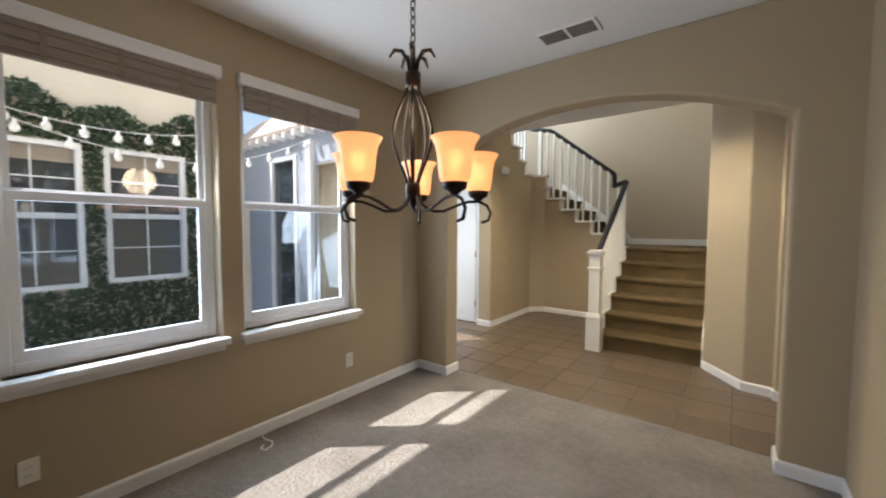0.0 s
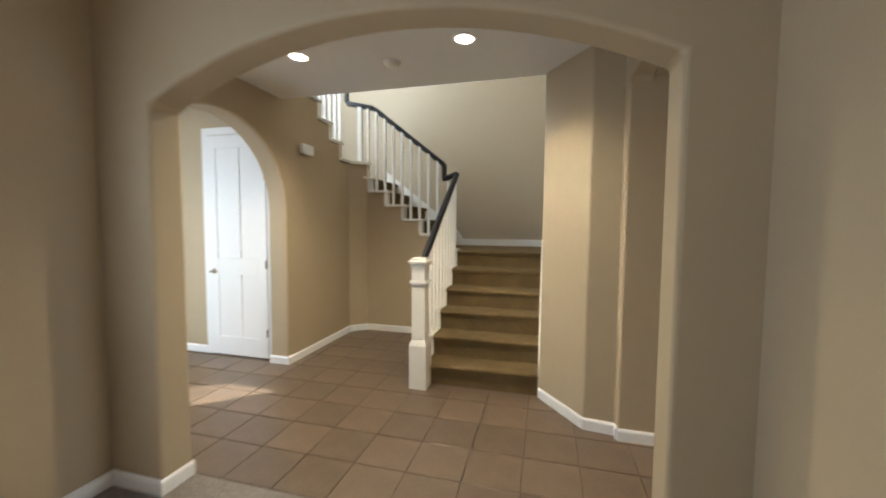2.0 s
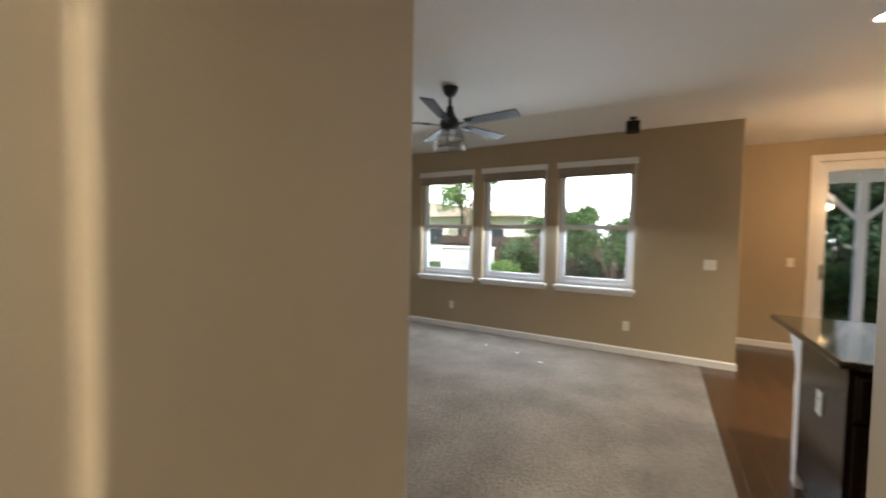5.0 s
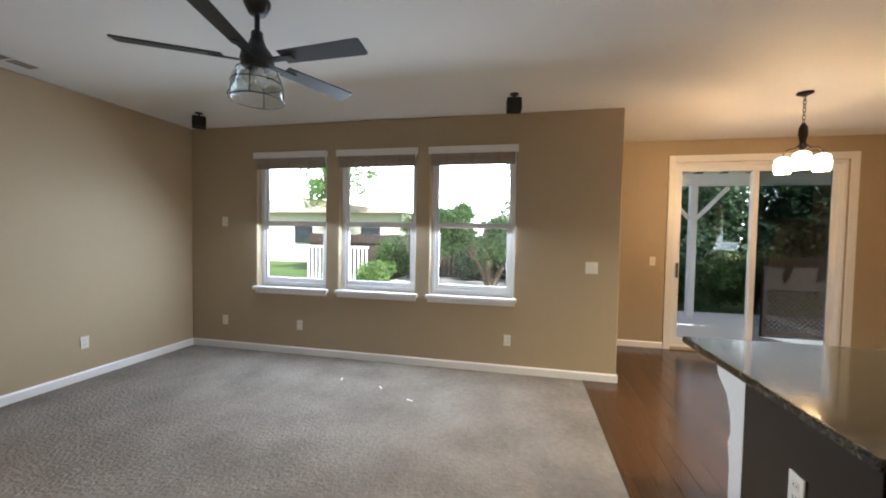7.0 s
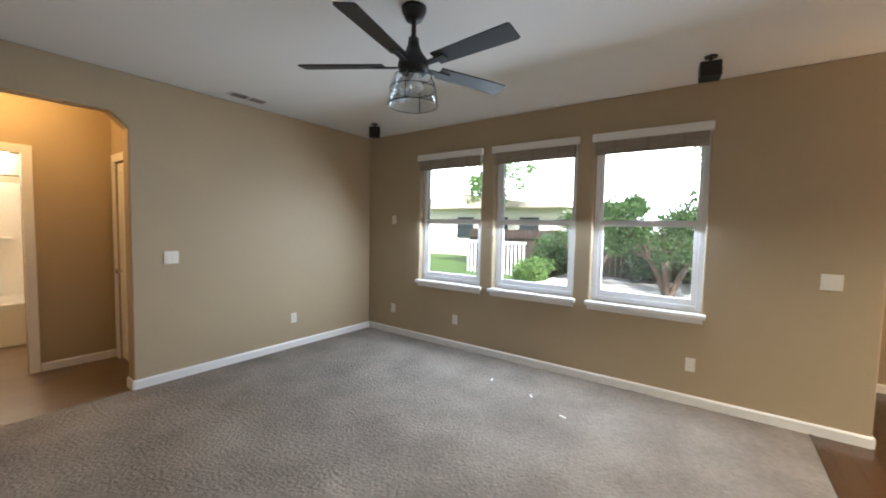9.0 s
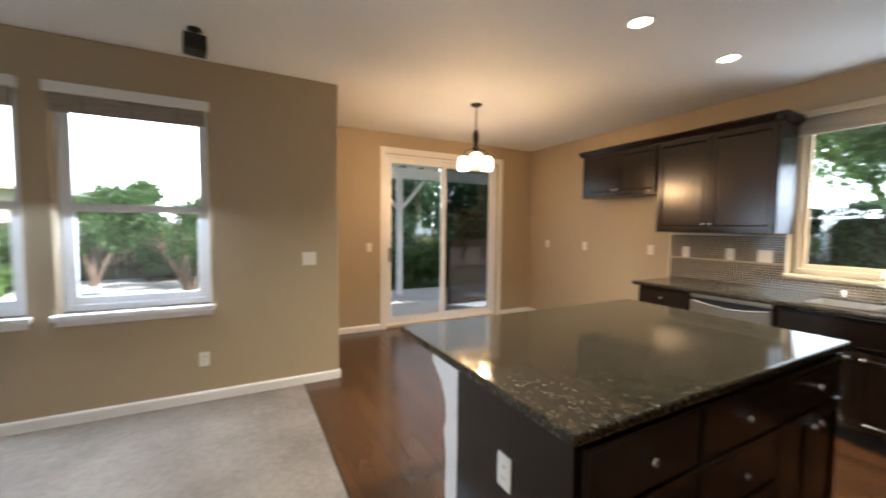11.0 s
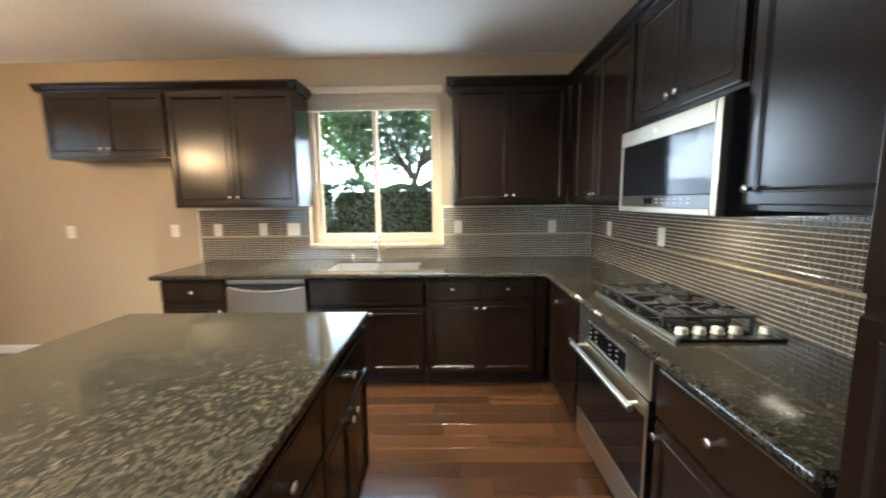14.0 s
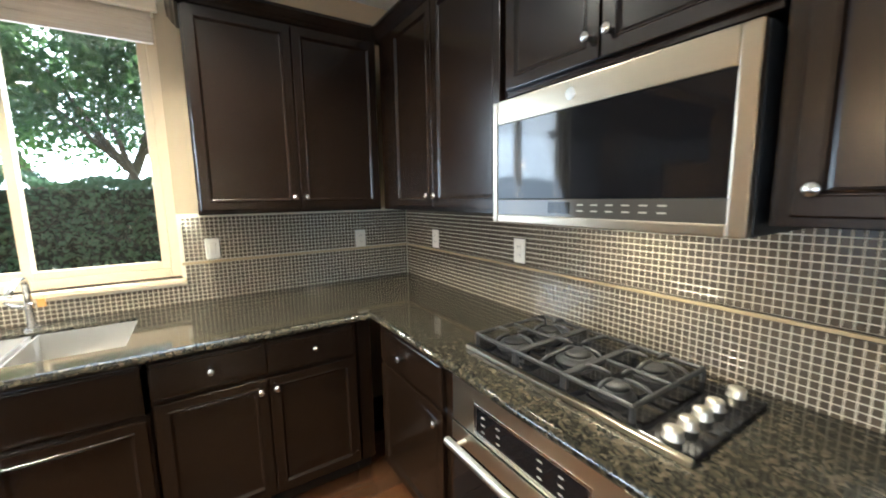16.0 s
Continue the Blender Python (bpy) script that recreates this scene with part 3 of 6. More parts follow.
for x0, x1, y0 in ((0.035, pw / 2 + 0.03, 0.05), (pw / 2 - 0.03, pw - 0.035, 0.10)):
    sh = part("sash", boxes((x0, y0, 0.05, x0 + 0.065, y0 + 0.035, ph - 0.04), (x1 - 0.065, y0, 0.05, x1, y0 + 0.035, ph - 0.04), (x0 + 0.065, y0, 0.05, x1 - 0.065, y0 + 0.035, 0.14), (x0 + 0.065, y0, ph - 0.115, x1 - 0.065, y0 + 0.035, ph - 0.04), bevel=0.004), VINYL, PDT)
    g = part("pane", boxes((x0 + 0.05, y0 + 0.015, 0.12, x1 - 0.05, y0 + 0.02, ph - 0.1)), GLASS if x0 < 0.1 else DOORSCREEN, sh)
    g.visible_shadow = False
    if x0 < 0.1:
        part("door_handle", box(bmesh.new(), x0 + 0.012, y0 - 0.035, 0.95, x0 + 0.045, y0, 1.15, bevel=0.008), NICKEL, sh, "tan pull handle")

# closet door behind the archway
D1 = tagged(thing("door_1", pose(-2.28, 6.80, 0), "closed tall white panelled door in white casing", "door"), kind="structure")
leaf = part("door_leaf", boxes((0, -0.018, 0.012, 0.75, -0.002, 2.44), (0, -0.03, 0.012, 0.11, -0.018, 2.44), (0.64, -0.03, 0.012, 0.75, -0.018, 2.44), (0.11, -0.03, 0.012, 0.64, -0.018, 0.22), (0.11, -0.03, 2.30, 0.64, -0.018, 2.44), (0.11, -0.03, 0.92, 0.64, -0.018, 1.10), (0.33, -0.03, 0.22, 0.42, -0.018, 0.92), (0.33, -0.03, 1.10, 0.42, -0.018, 2.30), bevel=0.004), WHITE, D1)
part("casing", boxes((-0.08, -0.02, 0, -0.006, -0.001, 2.53), (0.756, -0.02, 0, 0.80, -0.001, 2.53), (-0.006, -0.02, 2.45, 0.756, -0.001, 2.53), bevel=0.004), WHITE, D1)
for z in (0.25, 1.0, 1.95, 2.2):
    part("hinge", cyl(bmesh.new(), (0.748, -0.036, z), (0.748, -0.036, z + 0.09), 0.008, seg=8), NICKEL, D1)
kb = cyl(bmesh.new(), (0.06, -0.03, 0.95), (0.06, -0.085, 0.95), 0.012, seg=10)
box(kb, 0.05, -0.095, 0.94, 0.16, -0.075, 0.96, bevel=0.006)
cyl(kb, (0.06, -0.03, 0.95), (0.06, -0.037, 0.95), 0.03)
part("door_handle", kb, NICKEL, leaf, "nickel lever handle")

# glazed entrance in the vestibule
ENT = tagged(thing("door_3", pose(-2.98, 5.05, 0), "white framed glass entrance panel", "door"), kind="structure")
part("door_frame", boxes((0, -0.06, 0.1, 0.03, -0.01, 2.32), (0.80, -0.06, 0.1, 0.83, -0.01, 2.32), (0.03, -0.06, 0.1, 0.80, -0.01, 0.14), (0.03, -0.06, 2.28, 0.80, -0.01, 2.32), bevel=0.004), WHITE, ENT)
g = part("pane", boxes((0.03, -0.037, 0.14, 0.80, -0.033, 2.28)), GLASS, ENT)
g.visible_shadow = False

# ---- stairs ----
RISE, GO = 0.195, 0.258
stairs = tagged(thing("staircase", pose(0, 0, 0), "brown carpeted stairs with white stringers and landing", "stairs"), kind="structure")


def step_outline(depth, rise, nose=0.03, full=0.6):
    r = 0.022
    pts = [(depth, rise), (depth, rise - 0.05), (0.03, rise - 0.05), (0.03, 0.0), (0.0, 0.0), (0.0, rise - 0.05), (-nose + 0.012, rise - 0.045)]
    for k in range(6):
        a = radians(-70 + k * 32)
        pts.append((-nose + r - r * math.cos(a) * 1.0 if k else -nose + 0.004, rise - r + r * math.sin(a)))
    return pts


for i in range(6):
    y0 = 6.66 + GO * i
    part("stair_step", prism([(y0 + u, RISE * i + v) for u, v in step_outline(GO if i < 5 else 1.32, RISE)], "x", 0.30, 1.315), STAIRCARPET, stairs)
part("stair_core", prism([(6.70, 0.0), (6.70, 0.13)] + [p for i in range(1, 6) for p in ((6.70 + GO * i, RISE * i - 0.06), (6.70 + GO * i, RISE * (i + 1) - 0.06))] + [(9.24, 1.11), (9.24, 0.0)], "x", 0.31, 1.3), STAIRCARPET, stairs)
part("landing", boxes((-0.02, 8.21, 1.03, 0.30, 9.25, 1.17)), STAIRCARPET, stairs)
# second flight, rising away from the landing
for i in range(5):
    x0 = -0.03 - 0.25 * i
    part("stair_step", prism([(x0 - u, 1.17 + RISE * i + v) for u, v in step_outline(0.25 if i < 4 else 1.2, RISE)], "y", 8.30, 9.25), STAIRCARPET, stairs)
for i in range(4):
    y0 = 8.2 - 0.24 * i
    part("stair_step", prism([(y0 - u, 2.145 + RISE * i + v) for u, v in step_outline(0.24, RISE)], "x", -2.4, -1.45), STAIRCARPET, stairs)
# white skirt boards on the wall and open stringers
part("skirt_board", prism([(6.66, 0.0), (6.66, 0.12), (6.70, 0.30), (8.0, 1.27), (9.25, 1.27), (9.25, 1.17), (8.05, 1.17), (6.75, 0.0)], "x", 1.314, 1.329), STAIR_WHITE, stairs)
part("skirt_board", boxes((0.1, 9.234, 1.17, 1.314, 9.249, 1.27)), STAIR_WHITE, stairs)
part("skirt_board", prism([(0.1, 1.17), (0.1, 1.27), (0.02, 1.40), (-1.2, 2.36), (-1.2, 2.0), (0.05, 1.10)], "y", 9.234, 9.249), STAIR_WHITE, stairs)
string1 = [(6.64, 0.0)] + [p for i in range(6) for p in ((6.64 + GO * i, RISE * (i + 1) - 0.03), (6.64 + GO * (i + 1), RISE * (i + 1) - 0.03))] + [(8.2, 1.14), (8.2, 0.0)]
part("stringer", prism(string1, "x", 0.225, 0.30), STAIR_WHITE, stairs)
for i in range(6):
    y0 = 6.61 + GO * i
    part("tread_return", box(bmesh.new(), 0.195, y0, RISE * (i + 1) - 0.028, 0.30, y0 + GO + 0.03, RISE * (i + 1) + 0.004, bevel=0.01, seg=3), STAIR_WHITE, stairs)
    scroll = bmesh.new()
    cyl(scroll, (0.212, y0 + 0.16, RISE * (i + 1) - 0.095), (0.226, y0 + 0.16, RISE * (i + 1) - 0.095), 0.062, seg=18)
    box(scroll, 0.214, y0 + 0.03, RISE * (i + 1) - 0.10, 0.226, y0 + 0.2, RISE * (i + 1) - 0.03, bevel=0.004)
    part("bracket", scroll, STAIR_WHITE, stairs)
for i in range(5):
    x1 = 0.0 - 0.25 * i
    part("riser_trim", boxes((x1 - 0.04, 8.186, 1.17 + RISE * i, x1 + 0.002, 8.30, 1.17 + RISE * (i + 1) - 0.03)), STAIR_WHITE, stairs)
    part("tread_return", box(bmesh.new(), x1 - 0.27, 8.165, 1.17 + RISE * (i + 1) - 0.028, x1 + 0.035, 8.30, 1.17 + RISE * (i + 1) + 0.004, bevel=0.01, seg=3), STAIR_WHITE, stairs)
part("landing_trim", box(bmesh.new(), -0.01, 8.165, 1.10, 0.24, 8.30, 1.174, bevel=0.01), STAIR_WHITE, stairs)
part("tread_return", prism([(-1.45, 8.0), (-1.20, 8.0), (-1.20, 8.02), (-1.02, 8.18), (-1.02, 8.30), (-1.45, 8.30)], "z", 2.31, 2.345), STAIR_WHITE, stairs)
for i in range(5):
    y1 = 8.05 - 0.24 * i
    part("riser_trim", boxes((-1.45, y1 - 0.04, max(2.31, 2.12 + RISE * i), -1.223, y1 + 0.002, 2.145 + RISE * (i + 1) - 0.03)), STAIR_WHITE, stairs)
    part("tread_return", box(bmesh.new(), -1.45, y1 - 0.26, 2.145 + RISE * (i + 1) - 0.028, -1.20, y1 + 0.03, 2.145 + RISE * (i + 1) + 0.004, bevel=0.01, seg=3), STAIR_WHITE, stairs)

balustrade = thing("stair_railing", pose(0.27, 6.56, 0), "white balusters and newel under a black handrail", "railing")


def world_part(name, bm, material, parent, label=""):
    bmesh.ops.transform(bm, matrix=parent.matrix_world.inverted(), verts=bm.verts)
    return part(name, bm, material, parent, label)


nw = bmesh.new()
nx, ny = 0.27, 6.575
box(nw, nx - 0.082, ny - 0.082, 0.0, nx + 0.082, ny + 0.082, 0.40, bevel=0.006)
r = bmesh.ops.create_cone(nw, cap_ends=True, segments=4, radius1=0.082 * 1.414, radius2=0.063 * 1.414, depth=0.05, matrix=Matrix.Translation((nx, ny, 0.425)) @ Matrix.Rotation(radians(45), 4, "Z"))
box(nw, nx - 0.063, ny - 0.063, 0.45, nx + 0.063, ny + 0.063, 1.12, bevel=0.005)
box(nw, nx - 0.078, ny - 0.078, 0.955, nx + 0.078, ny + 0.078, 0.985, bevel=0.01, seg=3)
box(nw, nx - 0.075, ny - 0.075, 1.115, nx + 0.075, ny + 0.075, 1.14, bevel=0.008)
box(nw, nx - 0.088, ny - 0.088, 1.14, nx + 0.088, ny + 0.088, 1.165, bevel=0.009, seg=3)
box(nw, nx - 0.07, ny - 0.07, 1.165, nx + 0.07, ny + 0.07, 1.185, bevel=0.008)
world_part("newel_post", nw, STAIR_WHITE, balustrade)


def bar(p, q, w=0.031, h=0.031):
    """A square bar between two points, upright faces kept upright."""
    p, q = Vector(p), Vector(q)
    d = q - p
    m = Matrix.Translation((p + q) / 2) @ d.to_track_quat("Y", "Z").to_matrix().to_4x4()
    bm = bmesh.new()
    bmesh.ops.create_cube(bm, size=1, matrix=m @ Matrix.Diagonal((w, d.length, h, 1)))
    bmesh.ops.bevel(bm, geom=list(bm.edges), offset=min(w, h) * 0.25, segments=2, affect="EDGES")
    return bm


R1A, R1B = Vector((0.262, 6.63, 1.12)), Vector((0.262, 8.06, 2.13))
R2A, R2B = Vector((0.055, 8.215, 2.27)), Vector((-0.95, 8.215, 3.07))
R2C = Vector((-1.36, 8.215, 3.17))
RW = 0.058
for p, q in ((R1A, R1B), (R1B, Vector((0.055, 8.215, 2.09))), (Vector((0.055, 8.215, 2.06)), R2A + Vector((0, 0, 0.02))), (R2A, R2B), (R2B, R2C), (R2C, Vector((-1.36, 8.215, 3.48))), (Vector((-1.345, 8.2, 3.46)), Vector((-1.345, 7.0, 4.4)))):
    world_part("handrail", bar(p, q, RW, 0.062), RAILWOOD, balustrade, "black stained handrail")
for i in range(6):
    for f in (0.10, 0.60):
        y = 6.64 + GO * (i + f)
        if y < 6.70 or y > 8.03:
            continue
        zt = R1A.z + (y - R1A.y) / (R1B.y - R1A.y) * (R1B.z - R1A.z)
        world_part("baluster", boxes((0.246, y - 0.016, RISE * (i + 1), 0.278, y + 0.016, zt)), STAIR_WHITE, balustrade)
for x in (0.19, 0.11):
    world_part("baluster", boxes((x - 0.016, 8.2, 1.17, x + 0.016, 8.232, 2.10)), STAIR_WHITE, balustrade)
for i in range(5):
    for f in (0.14, 0.64):
        x = 0.0 - 0.25 * (i + f)
        zt = R2A.z + (x - R2A.x) / (R2B.x - R2A.x) * (R2B.z - R2A.z) if x > R2B.x else R2B.z + (x - R2B.x) / (R2C.x - R2B.x) * (R2C.z - R2B.z)
        w = 0.030 if i == 4 and f > 0.5 else 0.016
        world_part("baluster", boxes((x - w, 8.2, 1.17 + RISE * (i + 1), x + w, 8.2 + 2 * w, zt)), STAIR_WHITE, balustrade)
for i in range(5):
    for f in (0.2, 0.7):
        y = 8.05 - 0.24 * (i + f)
        zt = 3.46 + (8.2 - y) / 1.2 * 0.94
        world_part("baluster", boxes((-1.36, y - 0.016, 2.145 + RISE * (i + 1), -1.33, y + 0.016, zt)), STAIR_WHITE, balustrade)


# ---- kitchen ----
def panel_front(w, h, t=0.02, frame_w=0.055):
    """A framed front with a beaded edge round a sunken panel. x 0..w, z 0..h, its face on the -y side."""
    bm = bmesh.new()
    fw = min(frame_w, w * 0.28, h * 0.28)
    box(bm, 0, -t, 0, w, 0, h, bevel=0.004, seg=2)
    face = min((f for f in bm.faces), key=lambda f: f.calc_center_median().y - f.calc_area())
    bmesh.ops.inset_region(bm, faces=[face], thickness=fw - 0.006, depth=0)
    for thick, deep in ((0.004, 0.0025), (0.004, 0.0), (0.009, -0.008), (0.007, -0.003)):
        bmesh.ops.inset_region(bm, faces=[face], thickness=thick, depth=deep)
    return bm


def slab_front(w, h, t=0.02):
    bm = bmesh.new()
    box(bm, 0, -t, 0, w, 0, h, bevel=0.004, seg=2)
    face = min((f for f in bm.faces), key=lambda f: f.calc_center_median().y - f.calc_area())
    bmesh.ops.inset_region(bm, faces=[face], thickness=0.012, depth=0.0)
    bmesh.ops.inset_region(bm, faces=[face], thickness=0.006, depth=0.003)
    return bm


KNOB = mesh_of("knob", lathe([(0.0, 0.0), (0.008, 0.0), (0.0065, 0.012), (0.007, 0.016), (0.014, 0.020), (0.0155, 0.025), (0.012, 0.030), (0.0, 0.0315)], 14), NICKEL)


def cabinet(m, w, d, h, fronts, label, category="cabinet", toe=0.0, group="kitchen cabinets", name="kitchen_cabinet"):
    """fronts: (kind, x0, z0, x1, z1, knob x, knob z). The front lies at y 0 and the body goes back to y d."""
    t = thing(name, m, label, category, group)
    part("body", box(bmesh.new(), 0.001, 0, toe, w - 0.001, d, h, bevel=0.002, seg=1), CAB, t)
    if toe:
        part("toe_kick", boxes((0.001, 0.07, 0, w - 0.001, d, toe)), CABIN, t)
    for kind, x0, z0, x1, z1, kx, kz in fronts:
        bm = panel_front(x1 - x0, z1 - z0) if kind == "door" else slab_front(x1 - x0, z1 - z0)
        p = part("drawer_front" if kind == "drawer" else "door", bm, CAB, t, at=pose(x0, -0.001, z0))
        if kx is not None:
            part("knob", KNOB, NICKEL, p, "round nickel knob", at=pose(kx - x0, -0.02, kz - z0, 90, 0, 0))
    return t


def pair(w, z0, z1, low=True, top=None, drawers=False):
    """Two doors across a width, and drawer fronts over them."""
    c = w / 2
    zk = z0 + 0.06 if not low else z1 - 0.05
    rows = [("door", 0.012, z0, c - 0.003, z1, c - 0.032, zk), ("door", c + 0.003, z0, w - 0.012, z1, c + 0.032, zk)]
    if drawers:
        rows += [("drawer", 0.012, z1 + 0.02, c - 0.003, top, c / 2, (z1 + 0.02 + top) / 2), ("drawer", c + 0.003, z1 + 0.02, w - 0.012, top, c * 1.5, (z1 + 0.02 + top) / 2)]
    return rows


CT = 0.915
BASE, TOE = CT - 0.038, 0.10
FY, FX = 1.84, 2.70
# base units along the window wall, fronts to +y
def south(x1, z=0.0, y=FY):
    return pose(x1, y, z, 0, 0, 180)


cabinet(south(5.70), 0.52, 0.72, BASE, [("drawer", 0.012, 0.70, 0.508, 0.86, 0.26, 0.78), ("door", 0.012, 0.12, 0.508, 0.68, 0.47, 0.63)], "espresso base cabinet with a drawer and a door", toe=TOE)
cabinet(south(4.555), 0.895, 0.72, BASE - 0.22, [("door", 0.012, 0.12, 0.445, 0.64, 0.41, 0.60), ("door", 0.451, 0.12, 0.883, 0.64, 0.485, 0.60)], "espresso sink base cabinet with a plain false front", toe=TOE, name="sink_cabinet")
sinkfront = [o for o in scene.objects if o.name.startswith("sink_cabinet")][0]
part("false_front", slab_front(0.87, 0.2), CAB, sinkfront, at=pose(0.012, 0.0, 0.665))
cabinet(south(3.655), 0.84, 0.72, BASE, pair(0.84, 0.12, 0.69, True, 0.86, True), "espresso base cabinet with two drawers over two doors", toe=TOE)
cabinet(south(2.81), 0.075, 0.72, BASE, [], "espresso corner filler between base cabinets", toe=TOE)


def west(y0, z=0.0, x=FX):
    return pose(x, y0, z, 0, 0, 90)


cabinet(west(1.90), 0.67, 0.60, BASE, [("drawer", 0.03, 0.68, 0.60, 0.86, 0.27, 0.765), ("door", 0.03, 0.12, 0.60, 0.66, 0.565, 0.61)], "espresso base cabinet beside the oven with one drawer", toe=TOE)
cabinet(west(3.355), 0.63, 0.60, BASE, [("drawer", 0.012, 0.66, 0.618, 0.86, 0.32, 0.76), ("door", 0.012, 0.12, 0.618, 0.64, 0.05, 0.60)], "espresso base cabinet with a wide drawer over a door", toe=TOE)
cabinet(west(3.99, x=2.705), 0.71, 0.57, 2.42, [("door", 0.012, 0.12, 0.337, 1.24, 0.30, 1.18), ("door", 0.343, 0.12, 0.698, 1.24, 0.38, 1.18), ("door", 0.012, 1.28, 0.337, 2.36, 0.30, 1.34), ("door", 0.343, 1.28, 0.698, 2.36, 0.38, 1.34)], "tall espresso pantry cabinet with four doors", toe=TOE, name="pantry_cabinet")
# wall units
UZ, UT = 1.41, 2.40
cabinet(south(6.82, 1.84, 1.455), 1.02, 0.34, UT - 1.84, pair(1.02, 0.015, 0.525, False), "short espresso wall cabinet over the empty fridge space", name="wall_cabinet", group="wall cabinets")
cabinet(south(5.795, 1.42, 1.455), 1.06, 0.34, UT - 1.42, pair(1.06, 0.02, 0.94, False), "espresso wall cabinet with two recessed-panel doors", name="wall_cabinet", group="wall cabinets")
cabinet(south(3.43, UZ, 1.455), 0.95, 0.34, UT - UZ, pair(0.95, 0.02, 0.95, False), "espresso wall cabinet beside the sink window", name="wall_cabinet", group="wall cabinets")
cabinet(west(1.46, UZ, 2.46), 1.10, 0.325, UT - UZ, [("door", 0.20, 0.02, 0.612, 0.95, 0.58, 0.075), ("door", 0.618, 0.02, 1.088, 0.95, 0.65, 0.075)], "espresso corner wall cabinet with two doors", name="wall_cabinet", group="wall cabinets")
cabinet(west(2.565, 1.825, 2.46), 0.775, 0.325, UT - 1.825, pair(0.775, 0.02, 0.54, False), "short espresso wall cabinet over the microwave", name="wall_cabinet", group="wall cabinets")
cabinet(west(3.345, UZ, 2.46), 0.64, 0.325, UT - UZ, [("door", 0.035, 0.02, 0.61, 0.95, 0.07, 0.072)], "wide espresso wall cabinet with a single door", name="wall_cabinet", group="wall cabinets")


def crown(name, pts):
    """A crown moulding over the cabinets, a strip a run; the cabinet lies on the left of the way."""
    for (xa, ya), (xb, yb) in zip(pts, pts[1:]):
        d = Vector((xb - xa, yb - ya))
        bm = prism([(0.02, 0.0), (-0.012, 0.0), (-0.018, 0.012), (-0.03, 0.022), (-0.044, 0.045), (-0.05, 0.05), (-0.05, 0.065), (0.02, 0.065)], "x", -0.045, d.length + 0.045)
        ob = solid(name, bm, CAB, "espresso crown moulding on top of the wall cabinets", "moulding", "structure")
        ob.matrix_world = pose(xa, ya, UT - 0.025, 0, 0, math.degrees(math.atan2(d.y, d.x)))


crown("trim", [(4.735, 1.455), (6.82, 1.455)][::-1])
crown("trim", [(4.735, 1.455), (4.735, 1.12)])
crown("trim", [(6.82, 1.12), (6.82, 1.455)])
crown("trim", [(3.43, 1.455), (2.46, 1.455)])
crown("trim", [(3.43, 1.12), (3.43, 1.455)])
crown("trim", [(2.46, 3.985), (2.46, 1.46)][::-1])

# granite worktops
wt = bmesh.new()
SX0, SX1, SY0, SY1 = 3.72, 4.46, 1.30, 1.74
for r in ((2.13, 1.12, 2.738, 3.985), (2.738, 1.12, SX0, 1.88), (SX1, 1.12, 5.73, 1.88), (SX0, 1.12, SX1, SY0), (SX0, SY1, SX1, 1.88)):
    box(wt, r[0], r[1], CT - 0.038, r[2], r[3], CT)
bmesh.ops.remove_doubles(wt, verts=wt.verts, dist=0.0005)
worktop = solid("worktop", wt, GRANITE, "polished dark brown granite worktop with light flecks", "worktop")
edge = tube([(5.735, 1.12, CT - 0.019), (5.735, 1.884, CT - 0.019), (2.742, 1.884, CT - 0.019), (2.742, 3.985, CT - 0.019)], 0.0195, 8)
part("rounded_edge", edge, GRANITE, worktop)

# island, open end with a white corbel post
IX0, IX1, IY0, IY1 = 3.875, 5.085, 2.86, 4.725
isl = thing("kitchen_island", pose(IX0 + 0.03, IY1 - 0.035, 0, 0, 0, -90), "espresso island with drawers and a white end post", "island")
IL = IY1 - IY0 - 0.07
part("body", box(bmesh.new(), 0, 0, 0.10, IL, 0.62, CT - 0.038, bevel=0.003), CAB, isl)
part("toe_kick", boxes((0.03, 0.07, 0, IL - 0.03, 0.60, 0.10)), CABIN, isl)
for c0, c1, rows in ((0.02, 0.56, ((0.66, 0.86), )), (0.575, 1.12, ((0.66, 0.86), (0.44, 0.645), (0.13, 0.425))), (1.135, IL - 0.02, ((0.66, 0.86), ))):
    for z0, z1 in rows:
        p = part("drawer_front", slab_front(c1 - c0, z1 - z0), CAB, isl, at=pose(c0, 0.0, z0))
        part("knob", KNOB, NICKEL, p, "round nickel knob", at=pose((c1 - c0) / 2, -0.02, (z1 - z0) / 2, 90))
    if len(rows) == 1:
        mid = (c0 + c1) / 2
        for a, b, k in ((c0, mid - 0.003, mid - c0 - 0.035), (mid + 0.003, c1, 0.032)):
            p = part("door", panel_front(b - a, 0.515), CAB, isl, at=pose(a, 0.0, 0.13))
            part("knob", KNOB, NICKEL, p, "round nickel knob", at=pose(k, -0.02, 0.46, 90))
post = prism([(0.0, 0.0), (0.0, 0.12), (0.012, 0.13), (0.012, 0.45), (0.03, 0.55), (0.012, 0.60), (0.02, 0.68), (0.06, 0.76), (0.14, 0.82), (0.15, 0.84), (0.15, 0.875), (-0.09, 0.875), (-0.09, 0.0)], "x", 0.0, 0.11)
bmesh.ops.transform(post, matrix=pose(0.005, 0.715, 0), verts=post.verts)
part("end_post", post, WHITE, isl, "white painted corbel post")
